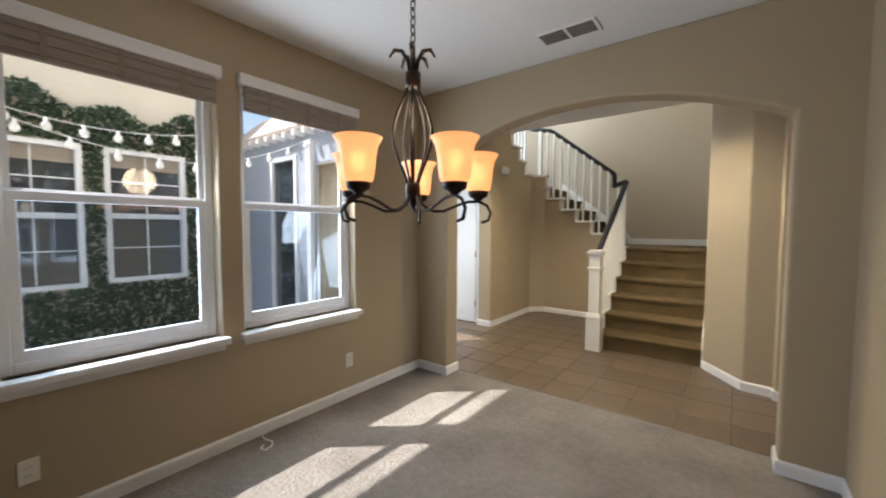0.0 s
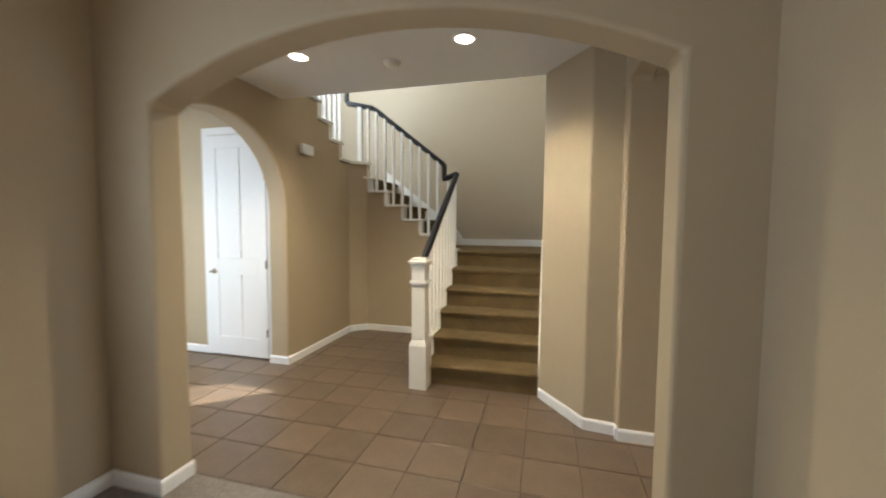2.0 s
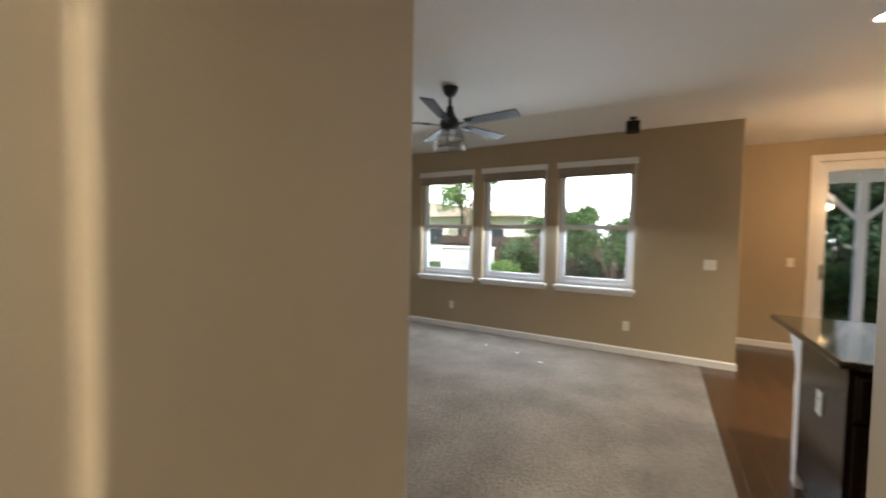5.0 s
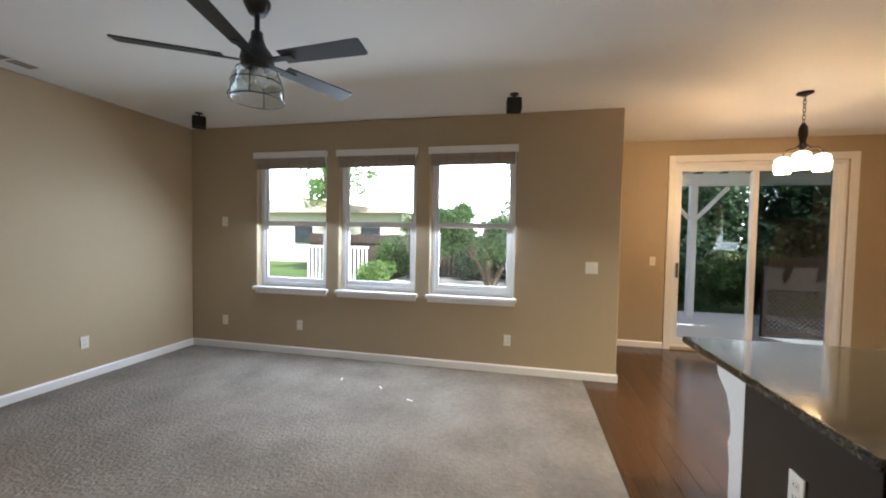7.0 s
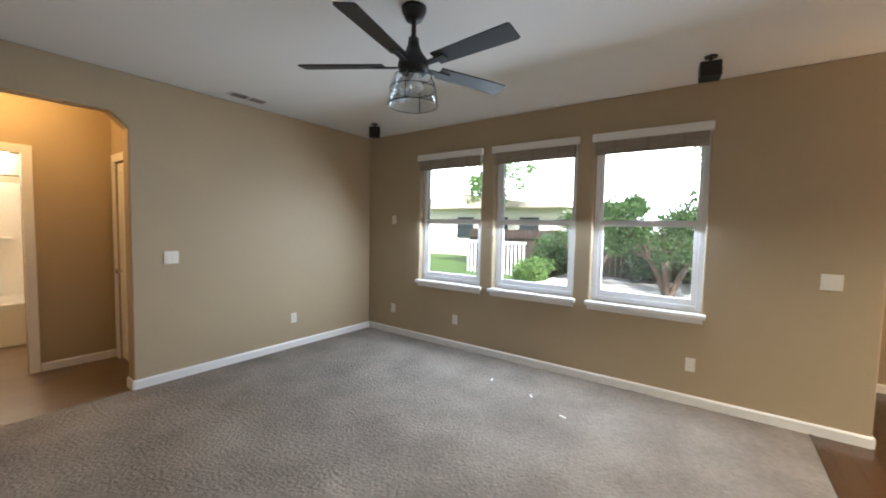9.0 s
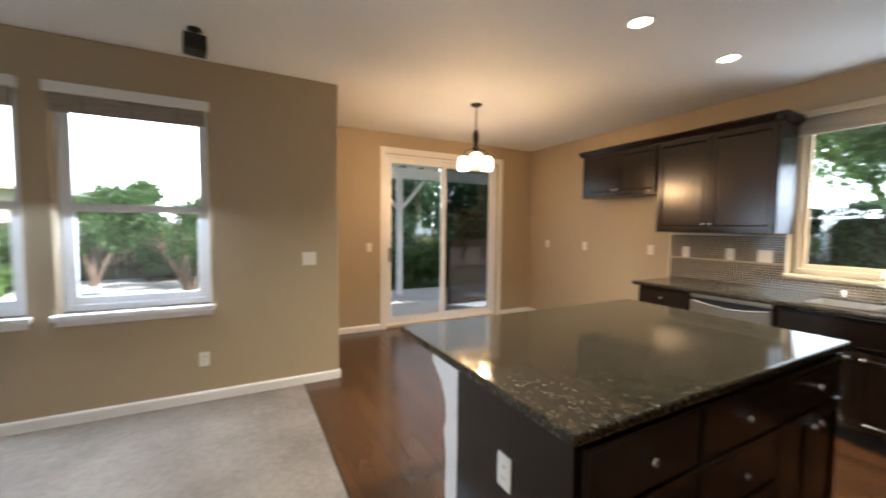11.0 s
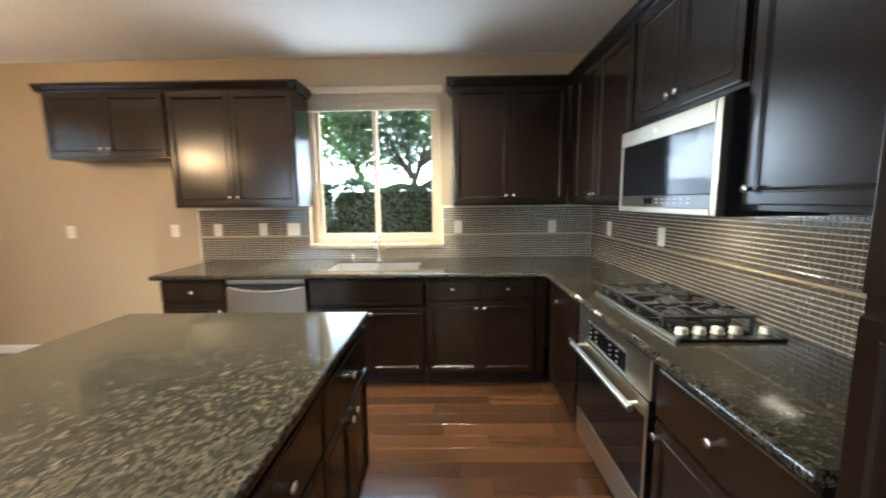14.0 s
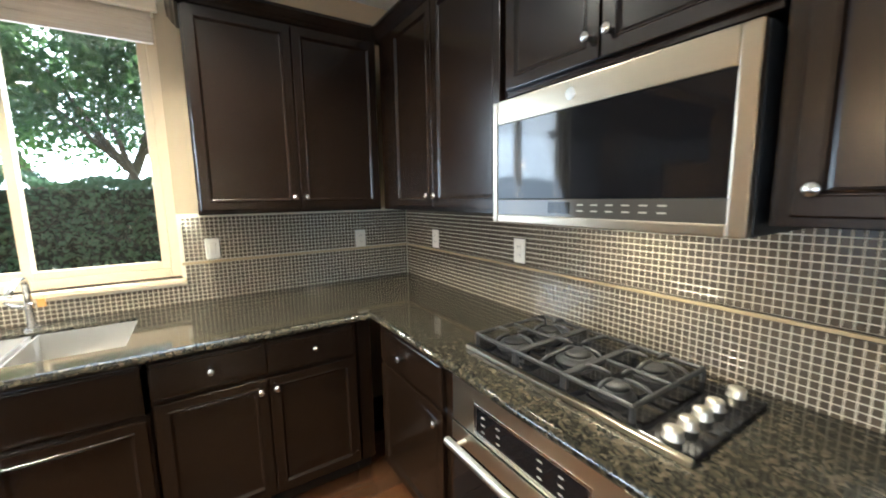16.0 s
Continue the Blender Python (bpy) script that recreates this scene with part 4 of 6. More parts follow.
post2 = prism([(0.0, 0.0), (0.0, 0.12), (0.012, 0.13), (0.012, 0.45), (0.03, 0.55), (0.012, 0.60), (0.02, 0.68), (0.06, 0.76), (0.14, 0.82), (0.15, 0.84), (0.15, 0.875), (-0.09, 0.875), (-0.09, 0.0)], "x", 0.0, 0.11)
bmesh.ops.transform(post2, matrix=pose(IL - 0.115, 0.715, 0), verts=post2.verts)
part("end_post", post2, WHITE, isl, "white painted corbel post")
part("back_panel", box(bmesh.new(), 0.0, 0.622, 0.0, IL, 0.64, CT - 0.04), WHITE, isl, "white painted back panel")
it = bmesh.new()
box(it, IX0, IY0, CT - 0.036, IX1, IY1, CT, bevel=0.012, seg=3)
solid("island_worktop", it, GRANITE, "polished brown granite island top with light flecks", "worktop")

# ---- appliances ----
MARK = mat("grey_button_print", (0.30, 0.29, 0.27), 0.5, var=0.1)
mw = thing("microwave", west(2.575, 1.387, 2.505), "stainless over-range microwave with a black glass door", "microwave")
part("body", box(bmesh.new(), 0.002, 0.002, 0.0, 0.76, 0.37, 0.415, bevel=0.004), BLACK, mw)
for piece, b6 in (("door_stile", (0, -0.03, 0, 0.024, 0, 0.410)), ("door_stile", (0.724, -0.03, 0, 0.76, 0, 0.410)), ("door_rail", (0.024, -0.03, 0, 0.724, 0, 0.028)), ("door_rail", (0.024, -0.03, 0.333, 0.724, 0, 0.410))):
    part(piece, box(bmesh.new(), *b6, bevel=0.004), STEEL, mw)
part("glass", box(bmesh.new(), 0.023, -0.027, 0.081, 0.725, -0.004, 0.334, bevel=0.002), BLACKGLASS, mw)
part("control_strip", box(bmesh.new(), 0.023, -0.0272, 0.027, 0.725, -0.004, 0.0805, bevel=0.002), mat("grey_control_glass", (0.055, 0.052, 0.047), 0.10, var=0.15), mw)
part("display", boxes((0.255, -0.0287, 0.038, 0.335, -0.0272, 0.072)), BLACKGLASS, mw)
for k in range(12):
    kx, kz = 0.36 + 0.045 * (k % 6), 0.045 + 0.017 * (k // 6)
    part("button_mark", boxes((kx, -0.0287, kz, kx + 0.02, -0.0272, kz + 0.004)), MARK, mw)
part("badge", cyl(bmesh.new(), (0.33, -0.03, 0.37), (0.33, -0.0325, 0.37), 0.017, seg=20), NICKEL, mw, "round plain maker's badge")

part("cooktop_light", box(bmesh.new(), 0.30, 0.08, -0.004, 0.46, 0.14, 0.001, bevel=0.001), DOWNGLOW, mw, "lit lens under the microwave")
lamp("cooktop_lamp", "AREA", 1.1, look((2.38, 2.955, 1.372), (2.34, 2.955, 0.9)), (1.0, 0.80, 0.50), 0.16, 0.06)
ov = thing("wall_oven", west(2.59, 0.0, FX), "stainless built-in oven under the cooktop", "oven")
part("body", boxes((0.004, 0.005, 0.10, 0.756, 0.58, BASE)), BLACK, ov)
part("control_panel", box(bmesh.new(), 0.004, -0.035, 0.70, 0.756, 0.005, BASE, bevel=0.006), OVENSTEEL, ov)
part("display", box(bmesh.new(), 0.14, -0.037, 0.722, 0.56, -0.034, 0.808, bevel=0.002), BLACKGLASS, ov)
for k in range(12):
    part("button_mark", boxes((0.17 + 0.035 * (k % 4) + (0.2 if k % 2 else 0), -0.0385, 0.738 + 0.024 * (k // 4), 0.185 + 0.035 * (k % 4) + (0.2 if k % 2 else 0), -0.037, 0.742 + 0.024 * (k // 4))), MARK, ov)
part("door", box(bmesh.new(), 0.004, -0.035, 0.27, 0.756, 0.004, 0.695, bevel=0.005), BLACKGLASS, ov)
hb = bmesh.new()
cyl(hb, (0.04, -0.085, 0.655), (0.72, -0.085, 0.655), 0.014)
for x in (0.08, 0.68):
    cyl(hb, (x, -0.034, 0.655), (x, -0.085, 0.655), 0.009, seg=10)
part("door_handle", hb, OVENSTEEL, ov)
part("door_trim", box(bmesh.new(), 0.735, -0.0365, 0.27, 0.756, -0.0345, 0.63, bevel=0.001, seg=1), OVENSTEEL, ov)
part("display_bezel", boxes((0.128, -0.0362, 0.712, 0.572, -0.0352, 0.720), (0.128, -0.0362, 0.810, 0.572, -0.0352, 0.818), (0.128, -0.0362, 0.720, 0.138, -0.0352, 0.810), (0.562, -0.0362, 0.720, 0.572, -0.0352, 0.810)), NICKEL, ov)
part("top_rail", box(bmesh.new(), 0.004, -0.038, 0.63, 0.756, -0.034, 0.695), OVENSTEEL, ov)
part("lower_panel", box(bmesh.new(), 0.004, -0.035, 0.11, 0.756, 0.004, 0.262, bevel=0.005), OVENSTEEL, ov)

dw = thing("dishwasher", south(5.175), "stainless dishwasher with a curved pocket handle", "dishwasher")
part("body", boxes((0.004, 0.01, 0.10, 0.606, 0.6, BASE)), BLACK, dw)
part("top_rim", box(bmesh.new(), 0.004, -0.03, 0.842, 0.606, 0.009, BASE - 0.002, bevel=0.006), STEEL, dw)
part("handle_recess", boxes((0.006, -0.008, 0.775, 0.604, 0.010, 0.842)), BLACK, dw, "dark pocket under the top rim")
face = [(0.004, 0.12)] + [(0.004 + 0.602 * k / 14, 0.822 - 0.036 * math.sin(math.pi * k / 14)) for k in range(15)] + [(0.606, 0.12)]
door = part("door", prism(face, "y", -0.034, -0.009), STEEL, dw)
part("lip", tube([(0.006 + 0.598 * k / 14, -0.036, 0.820 - 0.036 * math.sin(math.pi * k / 14)) for k in range(15)], 0.006), NICKEL, door, "bright curved lip of the pocket handle")

ct = thing("gas_cooktop", pose(2.21, 2.53, CT), "black gas cooktop with cast iron grates and steel knobs", "cooktop")
part("base", box(bmesh.new(), 0, 0, 0.0, 0.40, 0.78, 0.014, bevel=0.006), BLACKGLASS, ct)
part("front_trim", box(bmesh.new(), 0.40, 0, 0.0, 0.42, 0.78, 0.016, bevel=0.004), STEEL, ct)
BURN = ((0.10, 0.12, 0.042), (0.29, 0.12, 0.048), (0.195, 0.325, 0.056), (0.10, 0.53, 0.046), (0.29, 0.53, 0.042))
for bx, by, br in BURN:
    b = part("burner", lathe([(0.0, 0.013), (br * 1.25, 0.013), (br * 1.2, 0.020), (br, 0.022), (br, 0.032), (br * 0.9, 0.036), (0.0, 0.036)], 22), CASTIRON, ct, at=pose(bx, by, 0))
    part("burner_cap", lathe([(0.0, 0.036), (br * 0.82, 0.036), (br * 0.82, 0.043), (br * 0.7, 0.047), (0.0, 0.048)], 22), CASTIRON, b)
GZ = 0.062
for gy0, gy1 in ((0.02, 0.22), (0.23, 0.42), (0.43, 0.63)):
    g = bmesh.new()
    gm = (gy0 + gy1) / 2
    for x0, y0, x1, y1 in ((0.02, gy0, 0.38, gy0), (0.02, gy1, 0.38, gy1), (0.02, gy0, 0.02, gy1), (0.38, gy0, 0.38, gy1)):
        box(g, x0 - 0.006, y0 - 0.006, GZ - 0.016, x1 + 0.006, y1 + 0.006, GZ - 0.002, bevel=0.004, seg=1)
    if gy0 != 0.23:
        box(g, 0.189, gy0, GZ - 0.016, 0.201, gy1, GZ - 0.002, bevel=0.004, seg=1)
    for bx, by, br in BURN:
        if not gy0 < by < gy1:
            continue
        reach = 0.085 if gy0 != 0.23 else 0.17
        for dx, dy in ((1, 0), (-1, 0), (0, 1), (0, -1)):
            far = reach if dx else (gy1 - by if dy > 0 else by - gy0)
            arm = tube([(bx + dx * 0.022, by + dy * 0.022, GZ + 0.004), (bx + dx * 0.05, by + dy * 0.05, GZ + 0.006), (bx + dx * far * 0.8, by + dy * far * 0.8, GZ + 0.003), (bx + dx * far, by + dy * far, GZ - 0.008)], [0.005, 0.0065, 0.0065, 0.006], 6)
            me = bpy.data.meshes.new("finger")
            arm.to_mesh(me)
            arm.free()
            g.from_mesh(me)
            bpy.data.meshes.remove(me)
    for sx in (0.02, 0.38):
        for sy in (gy0, gy1):
            cyl(g, (sx, sy, 0.012), (sx, sy, GZ - 0.006), 0.008, seg=8)
    part("grate", g, CASTIRON, ct)
KN = mesh_of("control_knob", lathe([(0.0, 0.0), (0.024, 0.0), (0.024, 0.003), (0.020, 0.006), (0.0215, 0.020), (0.019, 0.024), (0.0, 0.0245)], 18), mat("satin_knob_steel", (0.62, 0.57, 0.48), 0.42, metal=0.9, var=0.1))
for kx, ky in ((0.36, 0.715), (0.29, 0.715), (0.22, 0.715), (0.15, 0.715), (0.035, 0.72)):
    part("control_knob", KN, NICKEL, ct, "brushed steel control knob", at=pose(kx, ky, 0.014))

sk = thing("sink", pose((SX0 + SX1) / 2, (SY0 + SY1) / 2, CT), "undermounted double-bowl stainless sink", "sink")
hx, hy = (SX1 - SX0) / 2, (SY1 - SY0) / 2
for xa, xb in ((-hx, -0.01), (0.01, hx)):
    part("bowl", boxes((xa, -hy, -0.20, xb, hy, -0.19), (xa, -hy, -0.19, xa + 0.008, hy, -0.012), (xb - 0.008, -hy, -0.19, xb, hy, -0.012), (xa + 0.008, -hy, -0.19, xb - 0.008, -hy + 0.008, -0.012), (xa + 0.008, hy - 0.008, -0.19, xb - 0.008, hy, -0.012)), SINKSTEEL, sk)
part("divider", box(bmesh.new(), -0.0105, -hy, -0.19, 0.0105, hy, -0.03, bevel=0.004), SINKSTEEL, sk)
fc = thing("faucet", pose(4.11, 1.225, CT), "chrome pull-down kitchen faucet beside the window", "faucet")
part("base", cyl(cyl(bmesh.new(), (0, 0, 0), (0, 0, 0.012), 0.03, seg=20), (0, 0, 0.012), (0, 0, 0.12), 0.018, 0.015), NICKEL, fc)
part("spout", tube([(0, 0, 0.11), (0, 0, 0.20), (0, 0.012, 0.225), (0, 0.04, 0.238), (0, 0.10, 0.235), (0, 0.16, 0.215), (0, 0.19, 0.195)], 0.014, 10), NICKEL, fc)
part("lever", tube([(0.015, 0, 0.10), (0.05, 0, 0.115), (0.075, 0.0, 0.135)], [0.010, 0.007, 0.006]), NICKEL, fc)
part("tag", box(bmesh.new(), -0.052, -0.02, 0.095, -0.022, -0.012, 0.135, bevel=0.003), mat("orange_paper_tag", (0.62, 0.33, 0.08), 0.7, var=0.2), fc, "small orange paper tag")
sd = thing("soap_dispenser", pose(4.36, 1.22, CT), "small nickel soap dispenser on the worktop", "dispenser")
part("body", lathe([(0.0, 0.0), (0.018, 0.0), (0.018, 0.01), (0.010, 0.014), (0.010, 0.06), (0.0, 0.062)], 14), NICKEL, sd)
part("nozzle", tube([(0, 0, 0.055), (0, 0.03, 0.058), (0, 0.055, 0.05)], 0.006), NICKEL, sd)

# ---- wall plates ----
def plate(m, kind, label, w=0.072, h=0.117):
    t = thing("light_switch" if kind == "switch" else "wall_outlet", m, label, "switch" if kind == "switch" else "outlet", "wall plates")
    part("plate", box(bmesh.new(), -w / 2, -0.007, -h / 2, w / 2, 0.0, h / 2, bevel=0.003), PLATE, t)
    n = max(1, round(w / 0.072))
    for i in range(n):
        cx = (i - (n - 1) / 2) * 0.046
        if kind == "switch":
            part("rocker", box(bmesh.new(), cx - 0.016, -0.011, -0.033, cx + 0.016, -0.006, 0.033, bevel=0.002), PLATE, t)
        else:
            for z in (-0.02, 0.02):
                sock = part("socket", box(bmesh.new(), cx - 0.015, -0.009, z - 0.014, cx + 0.015, -0.006, z + 0.014, bevel=0.003), PLATE, t)
                part("slot", boxes((cx - 0.008, -0.0097, z - 0.005, cx - 0.006, -0.009, z + 0.006), (cx + 0.006, -0.0097, z - 0.005, cx + 0.008, -0.009, z + 0.006)), SLOT, sock)
    return t


S_OUT, S_SW = "white double outlet on the tan wall", "white switch plate on the tan wall"
for m, k, lb, w in (
        (pose(-0.995, 3.97, 0.32, 0, 0, 90), "outlet", S_OUT, 0.072), (pose(-0.995, 2.13, 0.30, 0, 0, 90), "outlet", S_OUT, 0.072),
        (pose(-0.18, 8.2, 0.33), "outlet", S_OUT, 0.072),
        (pose(6.806, 4.93, 1.15, 0, 0, -90), "switch", "white triple switch plate near the wall end", 0.118),
        (pose(6.806, 5.755, 0.35, 0, 0, -90), "outlet", S_OUT, 0.072), (pose(6.806, 8.21, 0.35, 0, 0, -90), "outlet", S_OUT, 0.072),
        (pose(6.806, 9.25, 0.35, 0, 0, -90), "outlet", S_OUT, 0.072), (pose(6.806, 9.25, 1.58, 0, 0, -90), "outlet", "white cable plate high on the wall", 0.072),
        (pose(4.31, 9.73, 1.16), "switch", "white double switch plate beside the hall opening", 0.118), (pose(5.57, 9.73, 0.36), "outlet", S_OUT, 0.072),
        (pose(8.265, 3.93, 1.16, 0, 0, -90), "switch", "white switch plate beside the patio door", 0.072),
        (pose(7.82, 1.11, 1.20, 0, 0, 180), "switch", S_SW, 0.072), (pose(7.07, 1.11, 1.20, 0, 0, 180), "outlet", S_OUT, 0.072), (pose(6.07, 1.11, 1.20, 0, 0, 180), "outlet", S_OUT, 0.072),
        (pose(5.65, 1.121, 1.205, 0, 0, 180), "outlet", "white outlet in the mosaic backsplash", 0.072), (pose(5.22, 1.121, 1.205, 0, 0, 180), "outlet", "white outlet in the mosaic backsplash", 0.072),
        (pose(4.93, 1.121, 1.205, 0, 0, 180), "switch", "white double switch in the mosaic backsplash", 0.118),
        (pose(3.38, 1.121, 1.21, 0, 0, 180), "switch", "white switch in the mosaic backsplash", 0.072), (pose(2.50, 1.121, 1.205, 0, 0, 180), "outlet", "white outlet in the mosaic backsplash", 0.072),
        (pose(2.141, 1.54, 1.21, 0, 0, 90), "outlet", "white outlet in the mosaic backsplash", 0.072), (pose(2.141, 2.31, 1.215, 0, 0, 90), "outlet", "white outlet in the mosaic backsplash", 0.072),
        (pose(2.141, 3.692, 1.235, 0, 0, 90), "outlet", "white outlet in the mosaic backsplash", 0.078),
        (pose(4.20, IY1 - 0.035, 0.62, 0, 0, 180), "outlet", "white outlet in the island's dark end", 0.072)):
    plate(m, k, lb, w)

# ---- ceiling fixtures ----
def downlight(x, y, power=30, spread=160):
    t = thing("recessed_light", pose(x, y, H), "lit recessed ceiling light with a white trim ring", "ceiling light", "recessed lights")
    part("trim_ring", lathe([(0.062, -0.001), (0.064, -0.006), (0.088, -0.004), (0.090, 0.0)], 28), WHITE, t)
    part("lens", lathe([(0.0, -0.002), (0.063, -0.002), (0.063, 0.0)], 28), DOWNGLOW, t)
    lamp("downlight_lamp", "SPOT", power, look((x, y, H - 0.03), (x, y, 0)), (1.0, 0.86, 0.62), 0.06, spot=spread)


for x, y in ((4.80, 3.24), (4.80, 2.20), (3.56, 2.17), (4.85, 4.30)):
    downlight(x, y, 92, 132)
for x, y in ((-0.48, 5.90), (0.79, 5.93)):
    downlight(x, y, 98, 138)


def vent(x0, y0, x1, y1, label):
    t = thing("ceiling_vent", pose((x0 + x1) / 2, (y0 + y1) / 2, H), label, "vent")
    w, d = (x1 - x0) / 2, (y1 - y0) / 2
    part("frame", boxes((-w, -d, -0.008, w, -d + 0.02, 0), (-w, d - 0.02, -0.008, w, d, 0), (-w, -d + 0.02, -0.008, -w + 0.02, d - 0.02, 0), (w - 0.02, -d + 0.02, -0.008, w, d - 0.02, 0), bevel=0.002), CEIL, t)
    part("backing", boxes((-w + 0.02, -d + 0.02, -0.002, w - 0.02, d - 0.02, -0.0005)), SLOT, t)
    n = 9
    for i in range(n):
        u = -d + 0.02 + (2 * d - 0.04) * (i + 0.5) / n
        s = bar((-w + 0.02, u, -0.005), (w - 0.02, u, -0.005), 0.002, 0.006)
        part("slat", s, SHADE, t)
    part("divider", boxes((-0.008, -d + 0.02, -0.0085, 0.008, d - 0.02, -0.001)), CEIL, t)


vent(0.425, 4.43, 0.82, 4.625, "white ceiling air vent with dark slats")
vent(4.73, 9.40, 5.10, 9.56, "ceiling air vent near the living room wall")
sm = thing("smoke_detector", pose(0.17, 6.16, H), "round white smoke detector on the foyer ceiling", "smoke detector")
part("base", lathe([(0.0, -0.012), (0.068, -0.012), (0.070, -0.006), (0.070, 0.0)], 28), WHITE, sm)
part("cover", lathe([(0.0, -0.042), (0.035, -0.040), (0.055, -0.030), (0.062, -0.012)], 28), PLATE, sm)
ch = thing("door_chime", pose(-1.235, 7.055, 2.30, 0, 0, 90), "white door chime box on the foyer wall", "door chime")
part("cover", box(bmesh.new(), -0.10, -0.05, -0.055, 0.10, 0.0, 0.055, bevel=0.015, seg=3), WHITE, ch)

# ceiling speakers
for x, y, aim in ((6.27, 9.1, 135), (6.27, 5.72, 100)):
    sp = thing("ceiling_speaker", pose(x, y, H, 0, 0, aim) @ Matrix.Scale(0.78, 4), "small black cube speaker on a ceiling bracket", "speaker", "ceiling speakers")
    part("bracket", cyl(cyl(bmesh.new(), (0, 0, 0), (0, 0, -0.012), 0.05, seg=20), (0, 0, -0.012), (0, 0, -0.06), 0.013, seg=10), BLACK, sp)
    cab_ = box(bmesh.new(), -0.085, -0.06, -0.075, 0.085, 0.06, 0.075, bevel=0.014, seg=3)
    bmesh.ops.transform(cab_, matrix=pose(0, -0.02, -0.125, 14), verts=cab_.verts)
    part("cabinet", cab_, BLACK, sp)
    gr = box(bmesh.new(), -0.075, -0.066, -0.065, 0.075, -0.06, 0.065, bevel=0.004)
    bmesh.ops.transform(gr, matrix=pose(0, -0.02, -0.125, 14), verts=gr.verts)
    part("grille", gr, SLOT, sp)

# ceiling fan with a glass light kit
fan = thing("ceiling_fan", pose(4.64, 7.09, H), "black five-blade ceiling fan with a glass light", "ceiling fan")
part("canopy", lathe([(0.0, 0.0), (0.07, 0.0), (0.07, -0.02), (0.045, -0.07), (0.0, -0.075)], 24), BLACK, fan)
part("downrod", cyl(bmesh.new(), (0, 0, -0.06), (0, 0, -0.20), 0.014), BLACK, fan)
part("motor", lathe([(0.0, -0.17), (0.03, -0.17), (0.034, -0.21), (0.05, -0.25), (0.082, -0.29), (0.09, -0.33), (0.08, -0.36), (0.06, -0.375), (0.0, -0.38)], 28), BLACK, fan)
FANCAM = mat("fan_blade_black", (0.007, 0.0065, 0.0065), 0.5, var=0.3, scale=8)
for k in range(5):
    a = 50 + 72 * k
    bl = prism([(0.17, -0.050), (0.645, -0.060), (0.660, -0.052), (0.660, 0.052), (0.645, 0.060), (0.17, 0.050)], "z", -0.004, 0.004)
    p = part("blade", bl, FANCAM, fan, at=pose(0, 0, -0.325, 0, 0, a) @ pose(0, 0, 0, -12, 0, 0))
    part("blade_iron", box(bmesh.new(), 0.09, -0.02, -0.012, 0.24, 0.02, -0.005, bevel=0.003), BLACK, p)
g = part("glass_shade", lathe([(0.075, -0.375), (0.10, -0.385), (0.128, -0.42), (0.142, -0.545), (0.136, -0.545), (0.122, -0.42), (0.095, -0.39)], 28), JARGLASS, fan)
for z, r in ((-0.385, 0.106), (-0.455, 0.134), (-0.548, 0.144)):
    part("ring", tube([(r * math.cos(2 * math.pi * i / 24), r * math.sin(2 * math.pi * i / 24), z) for i in range(25)], 0.0028, 6), BLACK, fan)
for k in range(4):
    a = math.pi / 2 * k + 0.4
    part("cage_wire", tube([(r * math.cos(a), r * math.sin(a), z) for r, z in ((0.106, -0.385), (0.134, -0.455), (0.144, -0.548))], 0.003, 6), BLACK, fan)
for k in range(3):
    a = 2.1 * k
    bb = part("bulb", lathe([(0.012, 0.0), (0.014, -0.02), (0.026, -0.05), (0.028, -0.065), (0.018, -0.085), (0.0, -0.09)], 14), BULB, fan, at=pose(0.045 * math.cos(a), 0.045 * math.sin(a), -0.37))
    part("bulb_socket", cyl(bmesh.new(), (0, 0, 0.01), (0, 0, -0.015), 0.015), BLACK, bb)

# dining chandelier
chz = 1.496
HC = (H - chz) / 0.93
cd = thing("chandelier", pose(0.575, 3.04, chz) @ Matrix.Scale(0.93, 4), "dark iron chandelier with five lit amber glass shades", "chandelier")
part("canopy", lathe([(0.0, HC), (0.065, HC), (0.06, HC - 0.02), (0.02, HC - 0.035), (0.0, HC - 0.035)], 20), IRON, cd)
zc = HC - 0.035
i = 0
while zc > 0.615:
    rot = 90 * (i % 2)
    lk = tube([(0.011 * math.cos(a), 0, 0.021 * math.sin(a)) for a in [2 * math.pi * q / 14 for q in range(15)]], 0.0028, 6)
    bmesh.ops.transform(lk, matrix=pose(0, 0, zc - 0.018, 0, 0, rot), verts=lk.verts)
    part("chain_link", lk, IRON, cd)
    zc -= 0.033
    i += 1
part("hub", lathe([(0.0, 0.62), (0.012, 0.62), (0.014, 0.57), (0.02, 0.56), (0.031, 0.555), (0.031, 0.50), (0.022, 0.49), (0.0, 0.49)], 16), IRON, cd)
part("stem", cyl(bmesh.new(), (0, 0, 0.02), (0, 0, 0.52), 0.008), IRON, cd)
part("lower_hub", lathe([(0.0, 0.115), (0.026, 0.115), (0.03, 0.10), (0.03, 0.06), (0.02, 0.045), (0.012, 0.02), (0.0, 0.0)], 16), IRON, cd)
